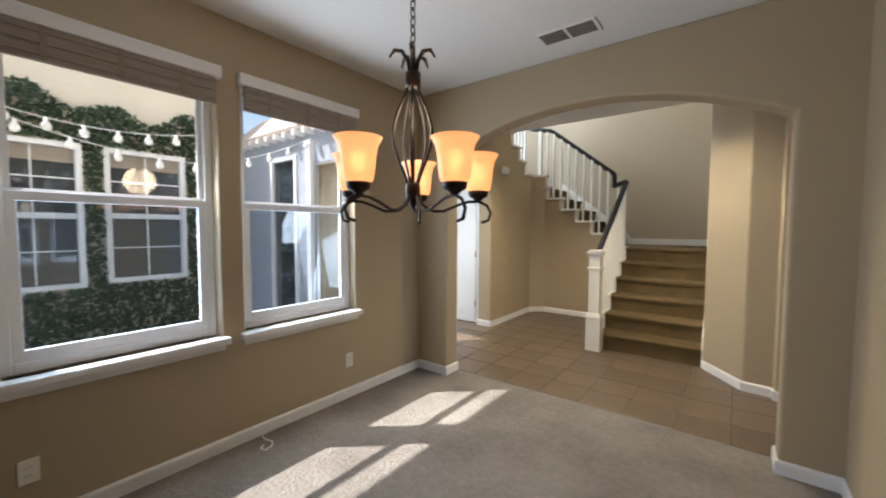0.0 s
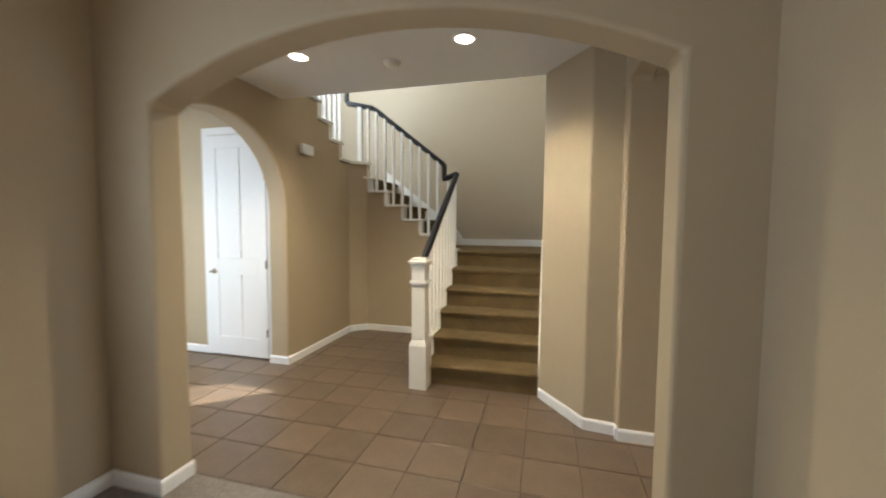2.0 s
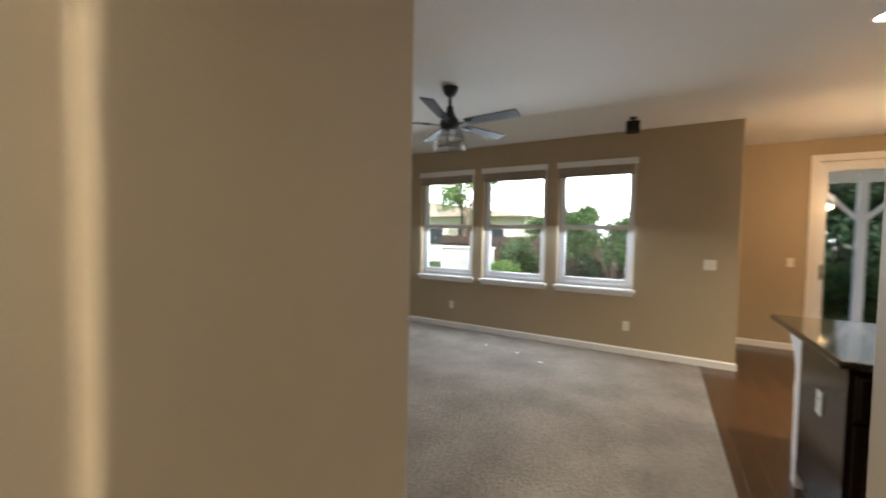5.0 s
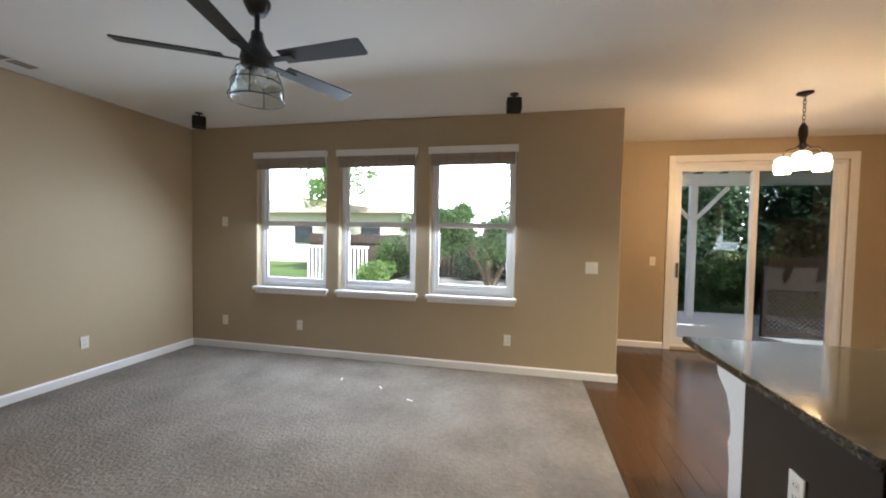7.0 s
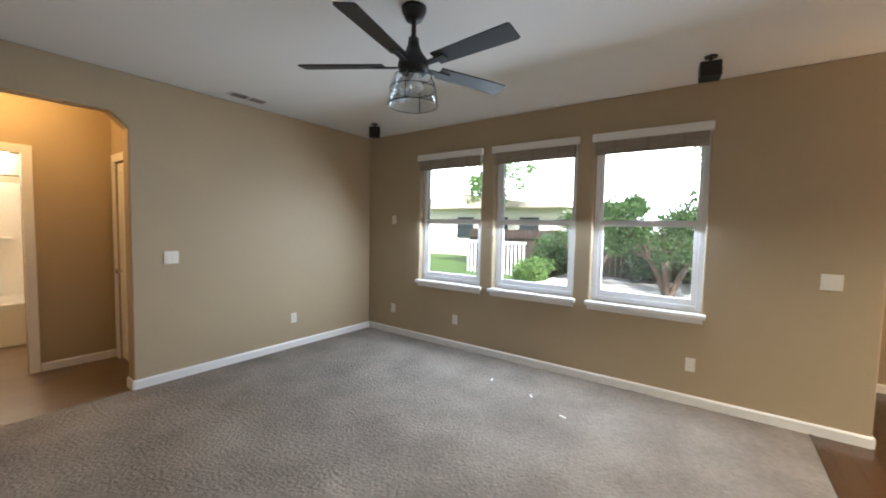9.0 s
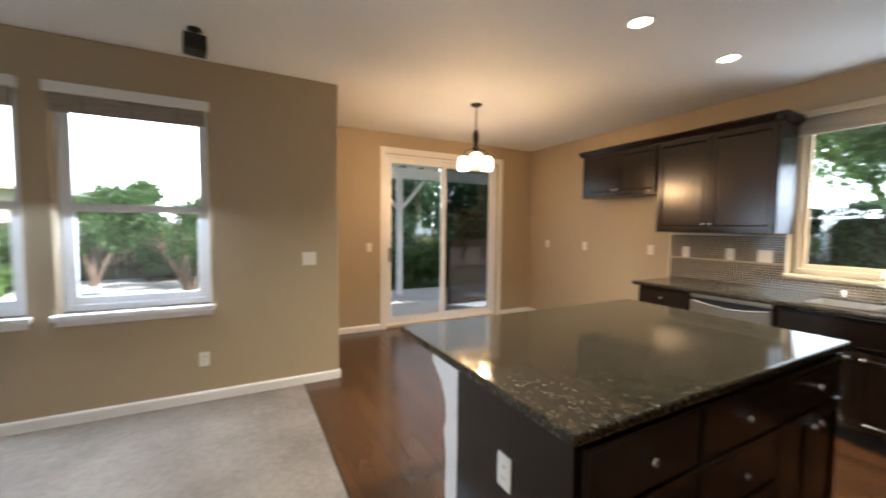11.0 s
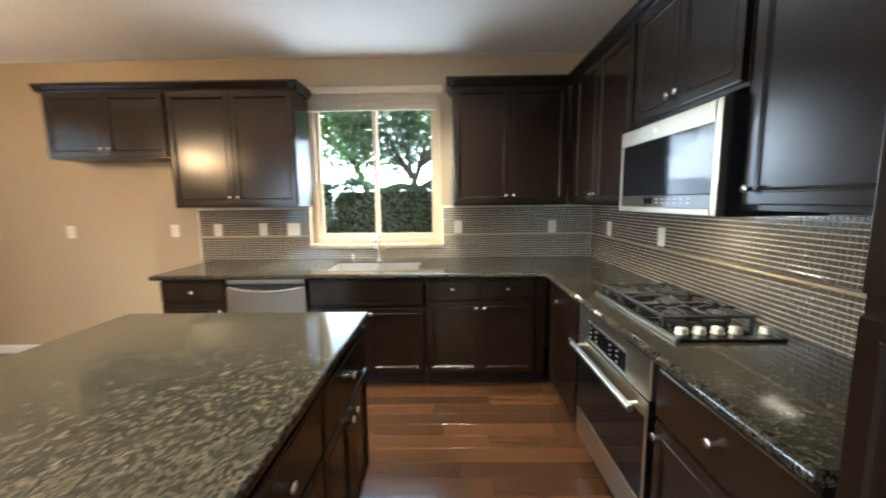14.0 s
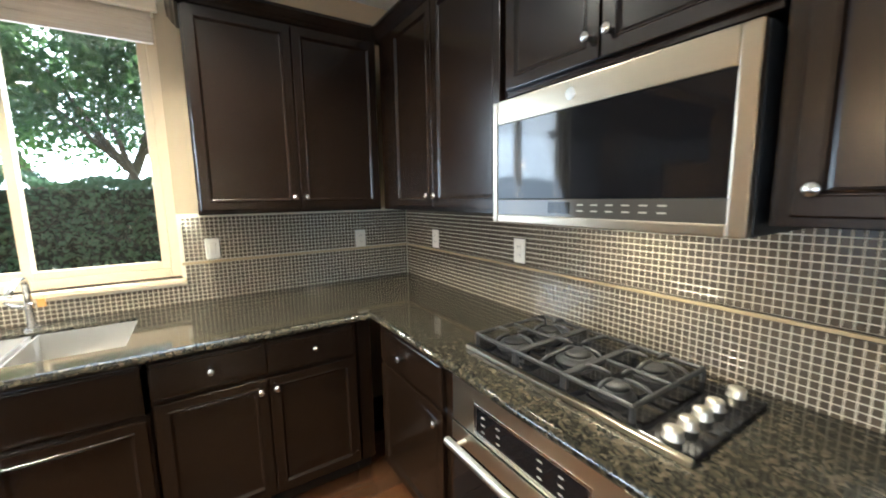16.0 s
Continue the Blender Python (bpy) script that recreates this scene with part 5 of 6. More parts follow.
for k in range(5):
    a = 2 * math.pi * k / 5 + 0.32
    c, s = math.cos(a), math.sin(a)
    prof = [(0.015, 0.52), (0.03, 0.47), (0.062, 0.40), (0.082, 0.33), (0.08, 0.27), (0.058, 0.20), (0.032, 0.14), (0.024, 0.11)]
    part("cage_bar", tube([(r * c, r * s, z) for r, z in prof], 0.006), IRON, cd)
    leafp = [(0.012, 0.54), (0.022, 0.60), (0.045, 0.635), (0.075, 0.635), (0.095, 0.605)]
    part("leaf", tube([(r * c, r * s, z) for r, z in leafp], [0.006, 0.008, 0.009, 0.008, 0.004]), IRON, cd)
    a2 = a + 0.63
    c, s = math.cos(a2), math.sin(a2)
    armp = [(0.018, 0.08), (0.04, 0.025), (0.08, 0.0), (0.13, 0.0), (0.19, 0.025), (0.24, 0.042), (0.29, 0.045), (0.33, 0.028), (0.347, -0.005), (0.335, -0.038), (0.305, -0.046)]
    arm = part("arm", tube([(r * c, r * s, z) for r, z in armp], 0.0065), IRON, cd)
    hold = part("shade_holder", lathe([(0.0, 0.042), (0.014, 0.046), (0.020, 0.055), (0.040, 0.066), (0.045, 0.088), (0.036, 0.094)], 18), IRON, cd, at=pose(0.288 * c, 0.288 * s, 0))
    sh = part("shade", lathe([(0.044, 0.088), (0.053, 0.098), (0.058, 0.13), (0.062, 0.18), (0.070, 0.218), (0.086, 0.244), (0.082, 0.244), (0.066, 0.218), (0.058, 0.18), (0.054, 0.13), (0.046, 0.10)], 28), AMBER, cd, "lit amber mottled glass shade", at=pose(0.288 * c, 0.288 * s, 0))
    part("bulb", lathe([(0.0, 0.12), (0.018, 0.13), (0.028, 0.165), (0.022, 0.195), (0.0, 0.205)], 14), AMBERBULB, sh)
lamp("chandelier_lamp", "POINT", 6, pose(0.575, 3.04, chz + 0.36), (1.0, 0.76, 0.50), 0.12)

# breakfast nook pendant
pe = thing("pendant_light", pose(6.65, 3.26, H), "dark pendant with three glowing white glass shades", "pendant light")
part("canopy", lathe([(0.0, 0.0), (0.06, 0.0), (0.058, -0.012), (0.02, -0.03), (0.0, -0.03)], 20), IRON, pe)
zc, i = -0.03, 0
while zc > -0.26:
    lk = tube([(0.011 * math.cos(a), 0, 0.021 * math.sin(a)) for a in [2 * math.pi * q / 14 for q in range(15)]], 0.0028, 6)
    bmesh.ops.transform(lk, matrix=pose(0, 0, zc - 0.018, 0, 0, 90 * (i % 2)), verts=lk.verts)
    part("chain_link", lk, IRON, pe)
    zc -= 0.033
    i += 1
part("hub", lathe([(0.0, -0.26), (0.012, -0.26), (0.03, -0.30), (0.034, -0.36), (0.022, -0.42), (0.03, -0.47), (0.0, -0.50)], 18), IRON, pe)
for k in range(3):
    a = 2 * math.pi * k / 3 + 0.5
    c, s = math.cos(a), math.sin(a)
    part("arm", tube([(r * c, r * s, z) for r, z in ((0.02, -0.44), (0.06, -0.47), (0.11, -0.47), (0.145, -0.50), (0.145, -0.53))], 0.006), IRON, pe)
    part("shade", lathe([(0.03, -0.53), (0.055, -0.545), (0.066, -0.59), (0.066, -0.64), (0.055, -0.675), (0.045, -0.675), (0.056, -0.64), (0.056, -0.59), (0.04, -0.55)], 22), WHITEGLASS, pe, "glowing white glass shade", at=pose(0.145 * c, 0.145 * s, 0))
    lamp("pendant_lamp", "POINT", 14, pose(6.65 + 0.145 * c, 3.26 + 0.145 * s, H - 0.735), (1.0, 0.60, 0.27), 0.045)

# ---- back hall and bathroom ----
hd = tagged(thing("door_4", pose(2.75, 10.92, 0), "open bathroom doorway with pale casing", "doorway"), kind="structure")
part("casing", boxes((-0.075, -0.018, 0, 0.0, 0, 2.18), (0.77, -0.018, 0, 0.845, 0, 2.18), (0.0, -0.018, 2.10, 0.77, 0, 2.18), bevel=0.004), WHITE, hd)
hd2 = tagged(thing("door_5", pose(4.18, 10.8, 0, 0, 0, -90), "closed white door in the back hall", "door"), kind="structure")
part("casing", boxes((-0.075, -0.018, 0, 0.0, 0, 2.18), (0.80, -0.018, 0, 0.86, 0, 2.18), (0.0, -0.018, 2.10, 0.80, 0, 2.18), bevel=0.004), WHITE, hd2)
dl = part("door_leaf", panel_front(0.79, 2.08, 0.035, 0.12), WHITE, hd2, at=pose(0.005, 0.05, 0.01))
part("door_knob", KNOB, NICKEL, dl, at=pose(0.07, -0.035, 0.95, 90) @ Matrix.Scale(1.8, 4))
tub = thing("bathtub", pose(2.55, 12.2, 0), "white alcove bathtub at the end of the bathroom", "bathtub")
part("basin", boxes((0, 0, 0, 1.5, 0.06, 0.5), (0, 0.06, 0, 0.06, 0.88, 0.5), (1.44, 0.06, 0, 1.5, 0.88, 0.5), (0.06, 0.82, 0, 1.44, 0.88, 0.5), (0.06, 0.06, 0, 1.44, 0.82, 0.12), bevel=0.015), WHITE, tub)
part("surround", boxes((0, 0.882, 0.5, 1.5, 0.895, 1.95), (0.0, 0.0, 0.502, 0.012, 0.88, 1.95)), WHITE, tub)
part("soap_ledge", box(bmesh.new(), 0.5, 0.80, 1.22, 1.1, 0.88, 1.25, bevel=0.006), WHITE, tub)
rod = solid("curtain_rod", cyl(bmesh.new(), (2.5, 12.2, 1.98), (4.1, 12.2, 1.98), 0.013), NICKEL, "nickel shower curtain rod across the tub", "curtain rod")
toi = thing("toilet", pose(3.05, 11.7, 0), "white toilet with a closed lid", "toilet")
part("bowl", lathe([(0.0, 0.0), (0.12, 0.0), (0.11, 0.15), (0.17, 0.34), (0.19, 0.40), (0.0, 0.40)], 22), WHITE, toi)
part("lid", lathe([(0.0, 0.43), (0.18, 0.425), (0.195, 0.41), (0.195, 0.402)], 22), WHITE, toi)
part("tank", box(bmesh.new(), -0.5, -0.2, 0.38, -0.2, 0.2, 0.76, bevel=0.02, seg=3), WHITE, toi)
vb = thing("bath_light", pose(3.2, 13.1, 2.25), "glowing frosted light bar in the bathroom", "wall light")
part("diffuser", box(bmesh.new(), -0.45, -0.09, -0.13, 0.45, -0.012, 0.13, bevel=0.02, seg=3), DOWNGLOW, vb)
part("backplate", box(bmesh.new(), -0.40, -0.012, -0.10, 0.40, -0.001, 0.10, bevel=0.003), NICKEL, vb)
lamp("bath_lamp", "POINT", 20, pose(3.2, 12.0, 2.2), (1.0, 0.68, 0.34), 0.2)
lamp("hall_lamp", "POINT", 13, pose(3.4, 10.4, 2.6), (1.0, 0.56, 0.18), 0.12)

# ---- outdoors ----
structure("ground", boxes((-400, -400, -0.5, 400, 400, -0.16)), LAWN, "green lawn and soil around the house", "ground")
structure("pavement_patio", boxes((8.42, -2.5, -0.155, 11.6, 4.8, -0.05)), CONCRETE, "pale concrete patio slab behind the house", "patio")
structure("pavement_path", boxes((11.6, 5.2, -0.155, 16.7, 10.0, -0.10), (8.6, 4.8, -0.155, 11.6, 5.9, -0.10)), CONCRETE, "sunlit pale concrete path across the yard", "path")
structure("pavement_court", boxes((-5.0, -1.3, -0.155, -1.17, 4.98, -0.06)), CONCRETE, "pale concrete courtyard floor", "pavement")
structure("backdrop", boxes((70, -90, -0.5, 71, 90, 26), (-40, -71, -0.5, 70, -70, 30)), mat("bright_hazy_sky", (0.9, 0.93, 0.96), 0.9, emit=(0.93, 0.97, 1.0), power=2.2), "bright white hazy sky far beyond the yard", "sky")

rng = np.random.default_rng(7)


def leaf_mesh(name, centres, size, material, tilt=1.0):
    """Many small bent leaves, four corners each, at the given centres."""
    n = len(centres)
    ax = rng.normal(size=(n, 3))
    ax /= np.linalg.norm(ax, axis=1)[:, None]
    bx = np.cross(ax, rng.normal(size=(n, 3)))
    bx /= np.linalg.norm(bx, axis=1)[:, None]
    up = np.cross(ax, bx)
    s = size * rng.uniform(0.6, 1.3, (n, 1))
    a, b = ax * s, bx * s * 0.55
    v = np.stack([centres - a, centres + b + up * s * 0.12, centres + a, centres - b + up * s * 0.12], 1).reshape(-1, 3)
    me = bpy.data.meshes.new(name)
    me.from_pydata(v.tolist(), [], np.arange(4 * n).reshape(n, 4).tolist())
    me.materials.append(material)
    return me


def in_blobs(blobs, n, hollow=0.55):
    """Points in a set of round clumps (x, y, z, radius)."""
    blobs = np.array(blobs)
    w = blobs[:, 3] ** 2
    pick = rng.choice(len(blobs), n, p=w / w.sum())
    d = rng.normal(size=(n, 3))
    d /= np.linalg.norm(d, axis=1)[:, None]
    r = blobs[pick, 3] * (hollow + (1 - hollow) * rng.random(n)) * rng.uniform(0.85, 1.1, n)
    return blobs[pick, :3] + d * r[:, None]


def branch(bm, p, q, r0, r1):
    return cyl(bm, p, q, r0, r1, 8)


def tree(x, y, base, height, spread, leaves, size, material, label, seed, trunks=3, clumps=26, low=0.45, z0=-0.16):
    rg = random.Random(seed)
    t = thing("tree", pose(x, y, z0), label, "tree", "garden trees")
    bm = bmesh.new()
    tips = []
    for k in range(trunks):
        a = 2 * math.pi * k / trunks + rg.random()
        p = Vector((0, 0, 0))
        lean = spread * 0.28
        q = Vector((lean * math.cos(a) * 0.5, lean * math.sin(a) * 0.5, height * low * 0.6))
        branch(bm, p, q, base, base * 0.8)
        q2 = Vector((lean * math.cos(a), lean * math.sin(a), height * low))
        branch(bm, q, q2, base * 0.8, base * 0.6)
        for j in range(4):
            b = a + rg.uniform(-1.2, 1.2)
            e = q2 + Vector((math.cos(b) * spread * rg.uniform(0.2, 0.6), math.sin(b) * spread * rg.uniform(0.2, 0.6), height * rg.uniform(0.15, 0.45)))
            branch(bm, q2, e, base * 0.5, base * 0.15)
            tips.append(e)
    part("trunk", bm, BARK, t)
    blobs = []
    for k in range(clumps):
        e = tips[k % len(tips)]
        blobs.append((e.x + rg.uniform(-0.4, 0.4) * spread, e.y + rg.uniform(-0.4, 0.4) * spread, e.z + rg.uniform(-0.10, 0.18) * height, spread * rg.uniform(0.16, 0.34)))
    cr = new("crown", leaf_mesh("crown", in_blobs(blobs, leaves, 0.3), size, material))
    cr.parent = t
    return t


def shrub(x, y, z, r, h, leaves, size, material, label, seed):
    rg = random.Random(seed)
    t = thing("shrub", pose(x, y, z), label, "shrub", "garden shrubs")
    blobs = [(rg.uniform(-0.6, 0.6) * r, rg.uniform(-0.6, 0.6) * r, h * rg.uniform(0.2, 0.8), r * rg.uniform(0.35, 0.55)) for _ in range(14)]
    st = bmesh.new()
    for k in range(5):
        branch(st, (0, 0, 0), (rg.uniform(-0.5, 0.5) * r, rg.uniform(-0.5, 0.5) * r, h * 0.7), 0.02, 0.008)
    part("stems", st, BARK, t)
    cr = new("foliage", leaf_mesh("foliage", in_blobs(blobs, leaves, 0.45), size, material))
    cr.parent = t
    return t


# courtyard: ivy-covered wing with two grid windows
wing = thing("courtyard_wing", pose(-5.0, 1.0, -0.16), "cream stucco house wing covered in ivy with white windows", "house")
CW = [(2.12, 3.0, 0.66, 2.47), (3.21, 4.13, 0.69, 2.47), (0.95, 1.75, 0.66, 2.47)]
world_part("wall", wall_cells("x", -5.3, -5.05, -2.5, 5.0, -0.16, 3.9, CW), STUCCO, wing)
for y0, y1, z0, z1 in CW:
    fr = boxes((-5.1, y0, z0, -4.98, y0 + 0.06, z1), (-5.1, y1 - 0.06, z0, -4.98, y1, z1), (-5.1, y0 + 0.06, z0, -4.98, y1 - 0.06, z0 + 0.06), (-5.1, y0 + 0.06, z1 - 0.06, -4.98, y1 - 0.06, z1), (-5.09, y0 + 0.06, (z0 + z1) / 2 - 0.03, -5.0, y1 - 0.06, (z0 + z1) / 2 + 0.04))
    wo = world_part("window", fr, VINYL, wing)
    for zz in (z0 + (z1 - z0) * 0.26, z0 + (z1 - z0) * 0.76):
        p = part("muntin", boxes((-5.07, y0 + 0.06, zz - 0.008, -5.05, y1 - 0.06, zz + 0.008)), VINYL, wo)
        p.matrix_basis = wing.matrix_world.inverted()
    p = part("muntin", boxes((-5.07, (y0 + y1) / 2 - 0.008, z0 + 0.06, -5.052, (y0 + y1) / 2 + 0.008, z1 - 0.06)), VINYL, wo)
    p.matrix_basis = wing.matrix_world.inverted()
    p = part("pane", boxes((-5.085, y0 + 0.05, z0 + 0.05, -5.075, y1 - 0.05, z1 - 0.05)), MIRRORGLASS, wo)
    p.matrix_basis = wing.matrix_world.inverted()
    p = part("blind", boxes((-5.074, y0 + 0.06, z1 - 0.24, -5.072, y1 - 0.06, z1 - 0.06)), SHADE, wo)
    p.matrix_basis = wing.matrix_world.inverted()
n = 46000
iy, iz = rng.uniform(-2.5, 5.0, n), rng.uniform(-0.16, 3.15, n)
iz_top = 2.99 + 0.07 * np.sin(iy * 3.1) + 0.08 * np.sin(iy * 7.7 + 1)
ok = iz < iz_top
for y0, y1, z0, z1 in CW:
    ok &= ~((iy > y0 - 0.02) & (iy < y1 + 0.02) & (iz > z0 - 0.02) & (iz < z1 + 0.02))
ix = -5.03 + 0.16 * rng.random(n) * (0.6 + 0.4 * np.sin(iy * 5) * np.sin(iz * 4))
ivy = new("ivy", leaf_mesh("ivy", np.stack([ix, iy, iz], 1)[ok], 0.042, IVY))
tagged(ivy, "dense dark green ivy on the courtyard wall", "ivy", "", "stuff")

# entrance front on the courtyard's far side
ef = thing("entrance_front", pose(-3.4, 4.98, -0.16), "entrance wall with shade in its grey colour and white framed glass", "house front")
# both walls take the blue-grey stucco that has shade painted in
world_part("wall", wall_cells("y", 4.975, 5.04, -5.0, -3.4, -0.16, 2.95, [(-4.0, -3.41, 0.1, 2.4)]), SHADESTUCCO, ef)
world_part("wall", wall_cells("y", 4.968, 4.978, -3.4, -1.17, -0.16, 2.95, [(-2.92, -2.2, 0.25, 2.3)]), SHADESTUCCO, ef)
world_part("window_frame", boxes((-4.05, 4.94, 0.05, -4.0, 4.974, 2.45), (-3.41, 4.94, 0.05, -3.36, 4.974, 2.45), (-4.0, 4.94, 2.4, -3.41, 4.974, 2.45)), VINYL, ef)
world_part("pane", boxes((-4.0, 5.0, 0.1, -3.41, 5.01, 2.4)), MIRRORGLASS, ef)
world_part("post", box(bmesh.new(), -3.04, 4.90, -0.06, -2.95, 4.967, 2.6, bevel=0.006), VINYL, ef)
world_part("roof", prism([(4.84, 2.75), (4.82, 2.80), (5.3, 3.25), (5.3, 3.0), (4.98, 2.95), (4.98, 2.75)], "x", -5.0, -1.2), ROOF, ef)
for k in range(16):
    world_part("rafter", boxes((-4.9 + 0.24 * k, 4.80, 2.68, -4.84 + 0.24 * k, 4.97, 2.75)), VINYL, ef)
structure("eave_west", boxes((-1.72, -1.35, 2.92, -1.17, 4.5, 3.02)), STUCCO, "cream eave over the courtyard windows", "eave")
structure("facade_upper", boxes((-1.6, -1.35, 3.02, -1.17, 4.9, 5.7), (-3.4, 4.9, 3.0, -2.6, 9.4, 5.7)), STUCCO, "cream upper floor of the house", "house wall")

# string lights
for (ya, za), (yb, zb), sag, n in (((1.2, 2.74), (3.75, 2.45), 0.26, 11), ((1.5, 2.62), (4.05, 2.16), 0.22, 8), ((3.75, 2.14), (5.0, 2.66), 0.06, 5)):
    sl = thing("string_lights", pose(-3.0, ya, za), "sagging string of clear globe bulbs in the courtyard", "string lights", "string lights")
    pts = [(0, (yb - ya) * k / 30, (zb - za) * k / 30 - sag * 4 * (k / 30) * (1 - k / 30)) for k in range(31)]
    part("cable", tube(pts, 0.004, 5), VINYL, sl)
    for k in range(n):
        u = (k + 0.5) / n
        part("bulb", lathe([(0.0, 0.0), (0.014, 0.0), (0.015, -0.03), (0.03, -0.05), (0.034, -0.075), (0.022, -0.10), (0.0, -0.105)], 12), BULB, sl, at=pose(0, (yb - ya) * u, (zb - za) * u - sag * 4 * u * (1 - u)))

# backyard: covered patio, lattice screen, shrubs, trees, fence
pc = thing("patio_cover", pose(11.0, 2.42, -0.05), "white timber patio cover with boarded roof and braced posts", "patio cover")
for y in (2.42, -2.0):
    world_part("post", box(bmesh.new(), 10.94, y - 0.06, -0.05, 11.06, y + 0.06, 2.5, bevel=0.006), VINYL, pc)
    for sgn in (-1, 1):
        world_part("brace", bar((11.0, y + 0.05 * sgn, 1.85), (11.0, y + 0.6 * sgn, 2.47), 0.07, 0.07), VINYL, pc)
world_part("beam", box(bmesh.new(), 10.93, -2.6, 2.5, 11.07, 4.6, 2.72, bevel=0.006), VINYL, pc)
for k in range(16):
    world_part("rafter", boxes((8.45, -2.5 + 0.45 * k, 2.74, 11.5, -2.44 + 0.45 * k, 2.88)), VINYL, pc)
for k in range(22):
    world_part("roof_board", boxes((8.5 + 0.14 * k, -2.6, 2.885, 8.636 + 0.14 * k, 4.6, 2.92)), VINYL, pc)
ls = thing("lattice_screen", pose(9.6, 1.5, -0.05), "dark lattice privacy screen on the patio", "screen")
world_part("frame", boxes((9.57, 0.9, -0.05, 9.63, 0.96, 1.2), (9.57, 1.88, -0.05, 9.63, 1.94, 1.2), (9.57, 0.96, 1.12, 9.63, 1.88, 1.2), (9.57, 0.96, -0.02, 9.63, 1.88, 0.06), (9.585, 0.96, 0.70, 9.615, 1.88, 1.12)), FENCEWOOD, ls)
for sgn in (1, -1):
    for k in range(-8, 17):
        ya = 0.96 + 0.075 * k
        p, q = [ya, 0.06], [ya + 0.64, 0.70]
        lo, hi = max(0.96, p[0]), min(1.88, q[0])
        if hi - lo < 0.03:
            continue
        za, zb = 0.06 + lo - p[0], 0.06 + hi - p[0]
        if sgn < 0:
            lo, hi = 2.84 - lo, 2.84 - hi
        world_part("slat", bar((9.6 + 0.006 * sgn, lo, za), (9.6 + 0.006 * sgn, hi, zb), 0.006, 0.022), FENCEWOOD, ls)
fe = thing("garden_fence", pose(17.0, 4.0, -0.16), "dark weathered board fence at the back of the yard", "fence")
for k in range(110):
    world_part("board", boxes((17.0, -6.0 + 0.185 * k, -0.16, 17.03, -5.83 + 0.185 * k, 1.45 + 0.02 * math.sin(k * 1.7))), FENCEWOOD, fe)
world_part("rail", boxes((16.95, -6, 0.2, 16.998, 14.4, 0.28), (16.95, -6, 1.1, 16.998, 14.4, 1.18)), FENCEWOOD, fe)
fs = thing("garden_fence", pose(12.0, -3.2, -0.16), "dark weathered board fence at the back of the yard", "fence")
for k in range(45):
    world_part("board", boxes((8.7 + 0.185 * k, -3.2, -0.16, 8.87 + 0.185 * k, -3.17, 1.5)), FENCEWOOD, fs)
nb = thing("neighbour_house", pose(26, 18, -0.16), "pale neighbouring house with a low tiled roof", "house")
world_part("wall", boxes((22, 12, -0.16, 30, 24, 2.6)), STUCCO, nb)
world_part("roof", prism([(11.4, 2.6), (18, 3.5), (24.6, 2.6)], "x", 21.6, 30.4), ROOF, nb)
for y in (13.2, 15.0, 17.2):
    world_part("window", boxes((21.96, y, 0.9, 21.99, y + 1.1, 2.1)), MIRRORGLASS, nb)
gz = thing("white_railing", pose(15.2, 12.2, -0.16), "white slatted garden railing in the sun", "railing")
for k in range(16):
    world_part("slat", boxes((15.2, 11.0 + 0.15 * k, -0.16, 15.24, 11.06 + 0.15 * k, 0.95)), VINYL, gz)
world_part("top_rail", boxes((15.17, 10.95, 0.95, 15.27, 13.4, 1.03)), VINYL, gz)
for a in ((13.2, 6.5, 0.075, 2.35, 1.6, 9000, 0.05, LEAF, "multi-stemmed garden tree with small green leaves", 3, 5, 30, 0.42), (15.4, 8.7, 0.06, 2.5, 1.5, 7000, 0.055, LEAF, "leafy green garden tree by the fence", 4, 3, 24, 0.4),
          (16.0, 3.0, 0.12, 5.2, 2.6, 12000, 0.07, IVY, "tall dark green tree beyond the patio", 5, 3, 34, 0.35), (14.0, 0.0, 0.12, 4.6, 2.4, 12000, 0.07, LEAF, "tall green tree beyond the patio", 6, 2, 30, 0.35),
          (18.6, 14.0, 0.1, 5.5, 2.2, 7000, 0.07, LIGHTLEAF, "pale green tree beyond the fence", 8, 2, 24, 0.5), (4.9, -4.6, 0.11, 5.4, 2.7, 24000, 0.05, LIGHTLEAF, "sunlit green tree above the hedge", 9, 2, 34, 0.45), (3.6, -3.9, 0.09, 4.6, 2.2, 20000, 0.05, LEAF, "leafy green tree behind the hedge", 21, 2, 34, 0.45), (2.3, -5.2, 0.10, 5.4, 2.4, 18000, 0.05, LIGHTLEAF, "sunlit green tree above the hedge", 12, 2, 28, 0.5)):
    tree(*a)
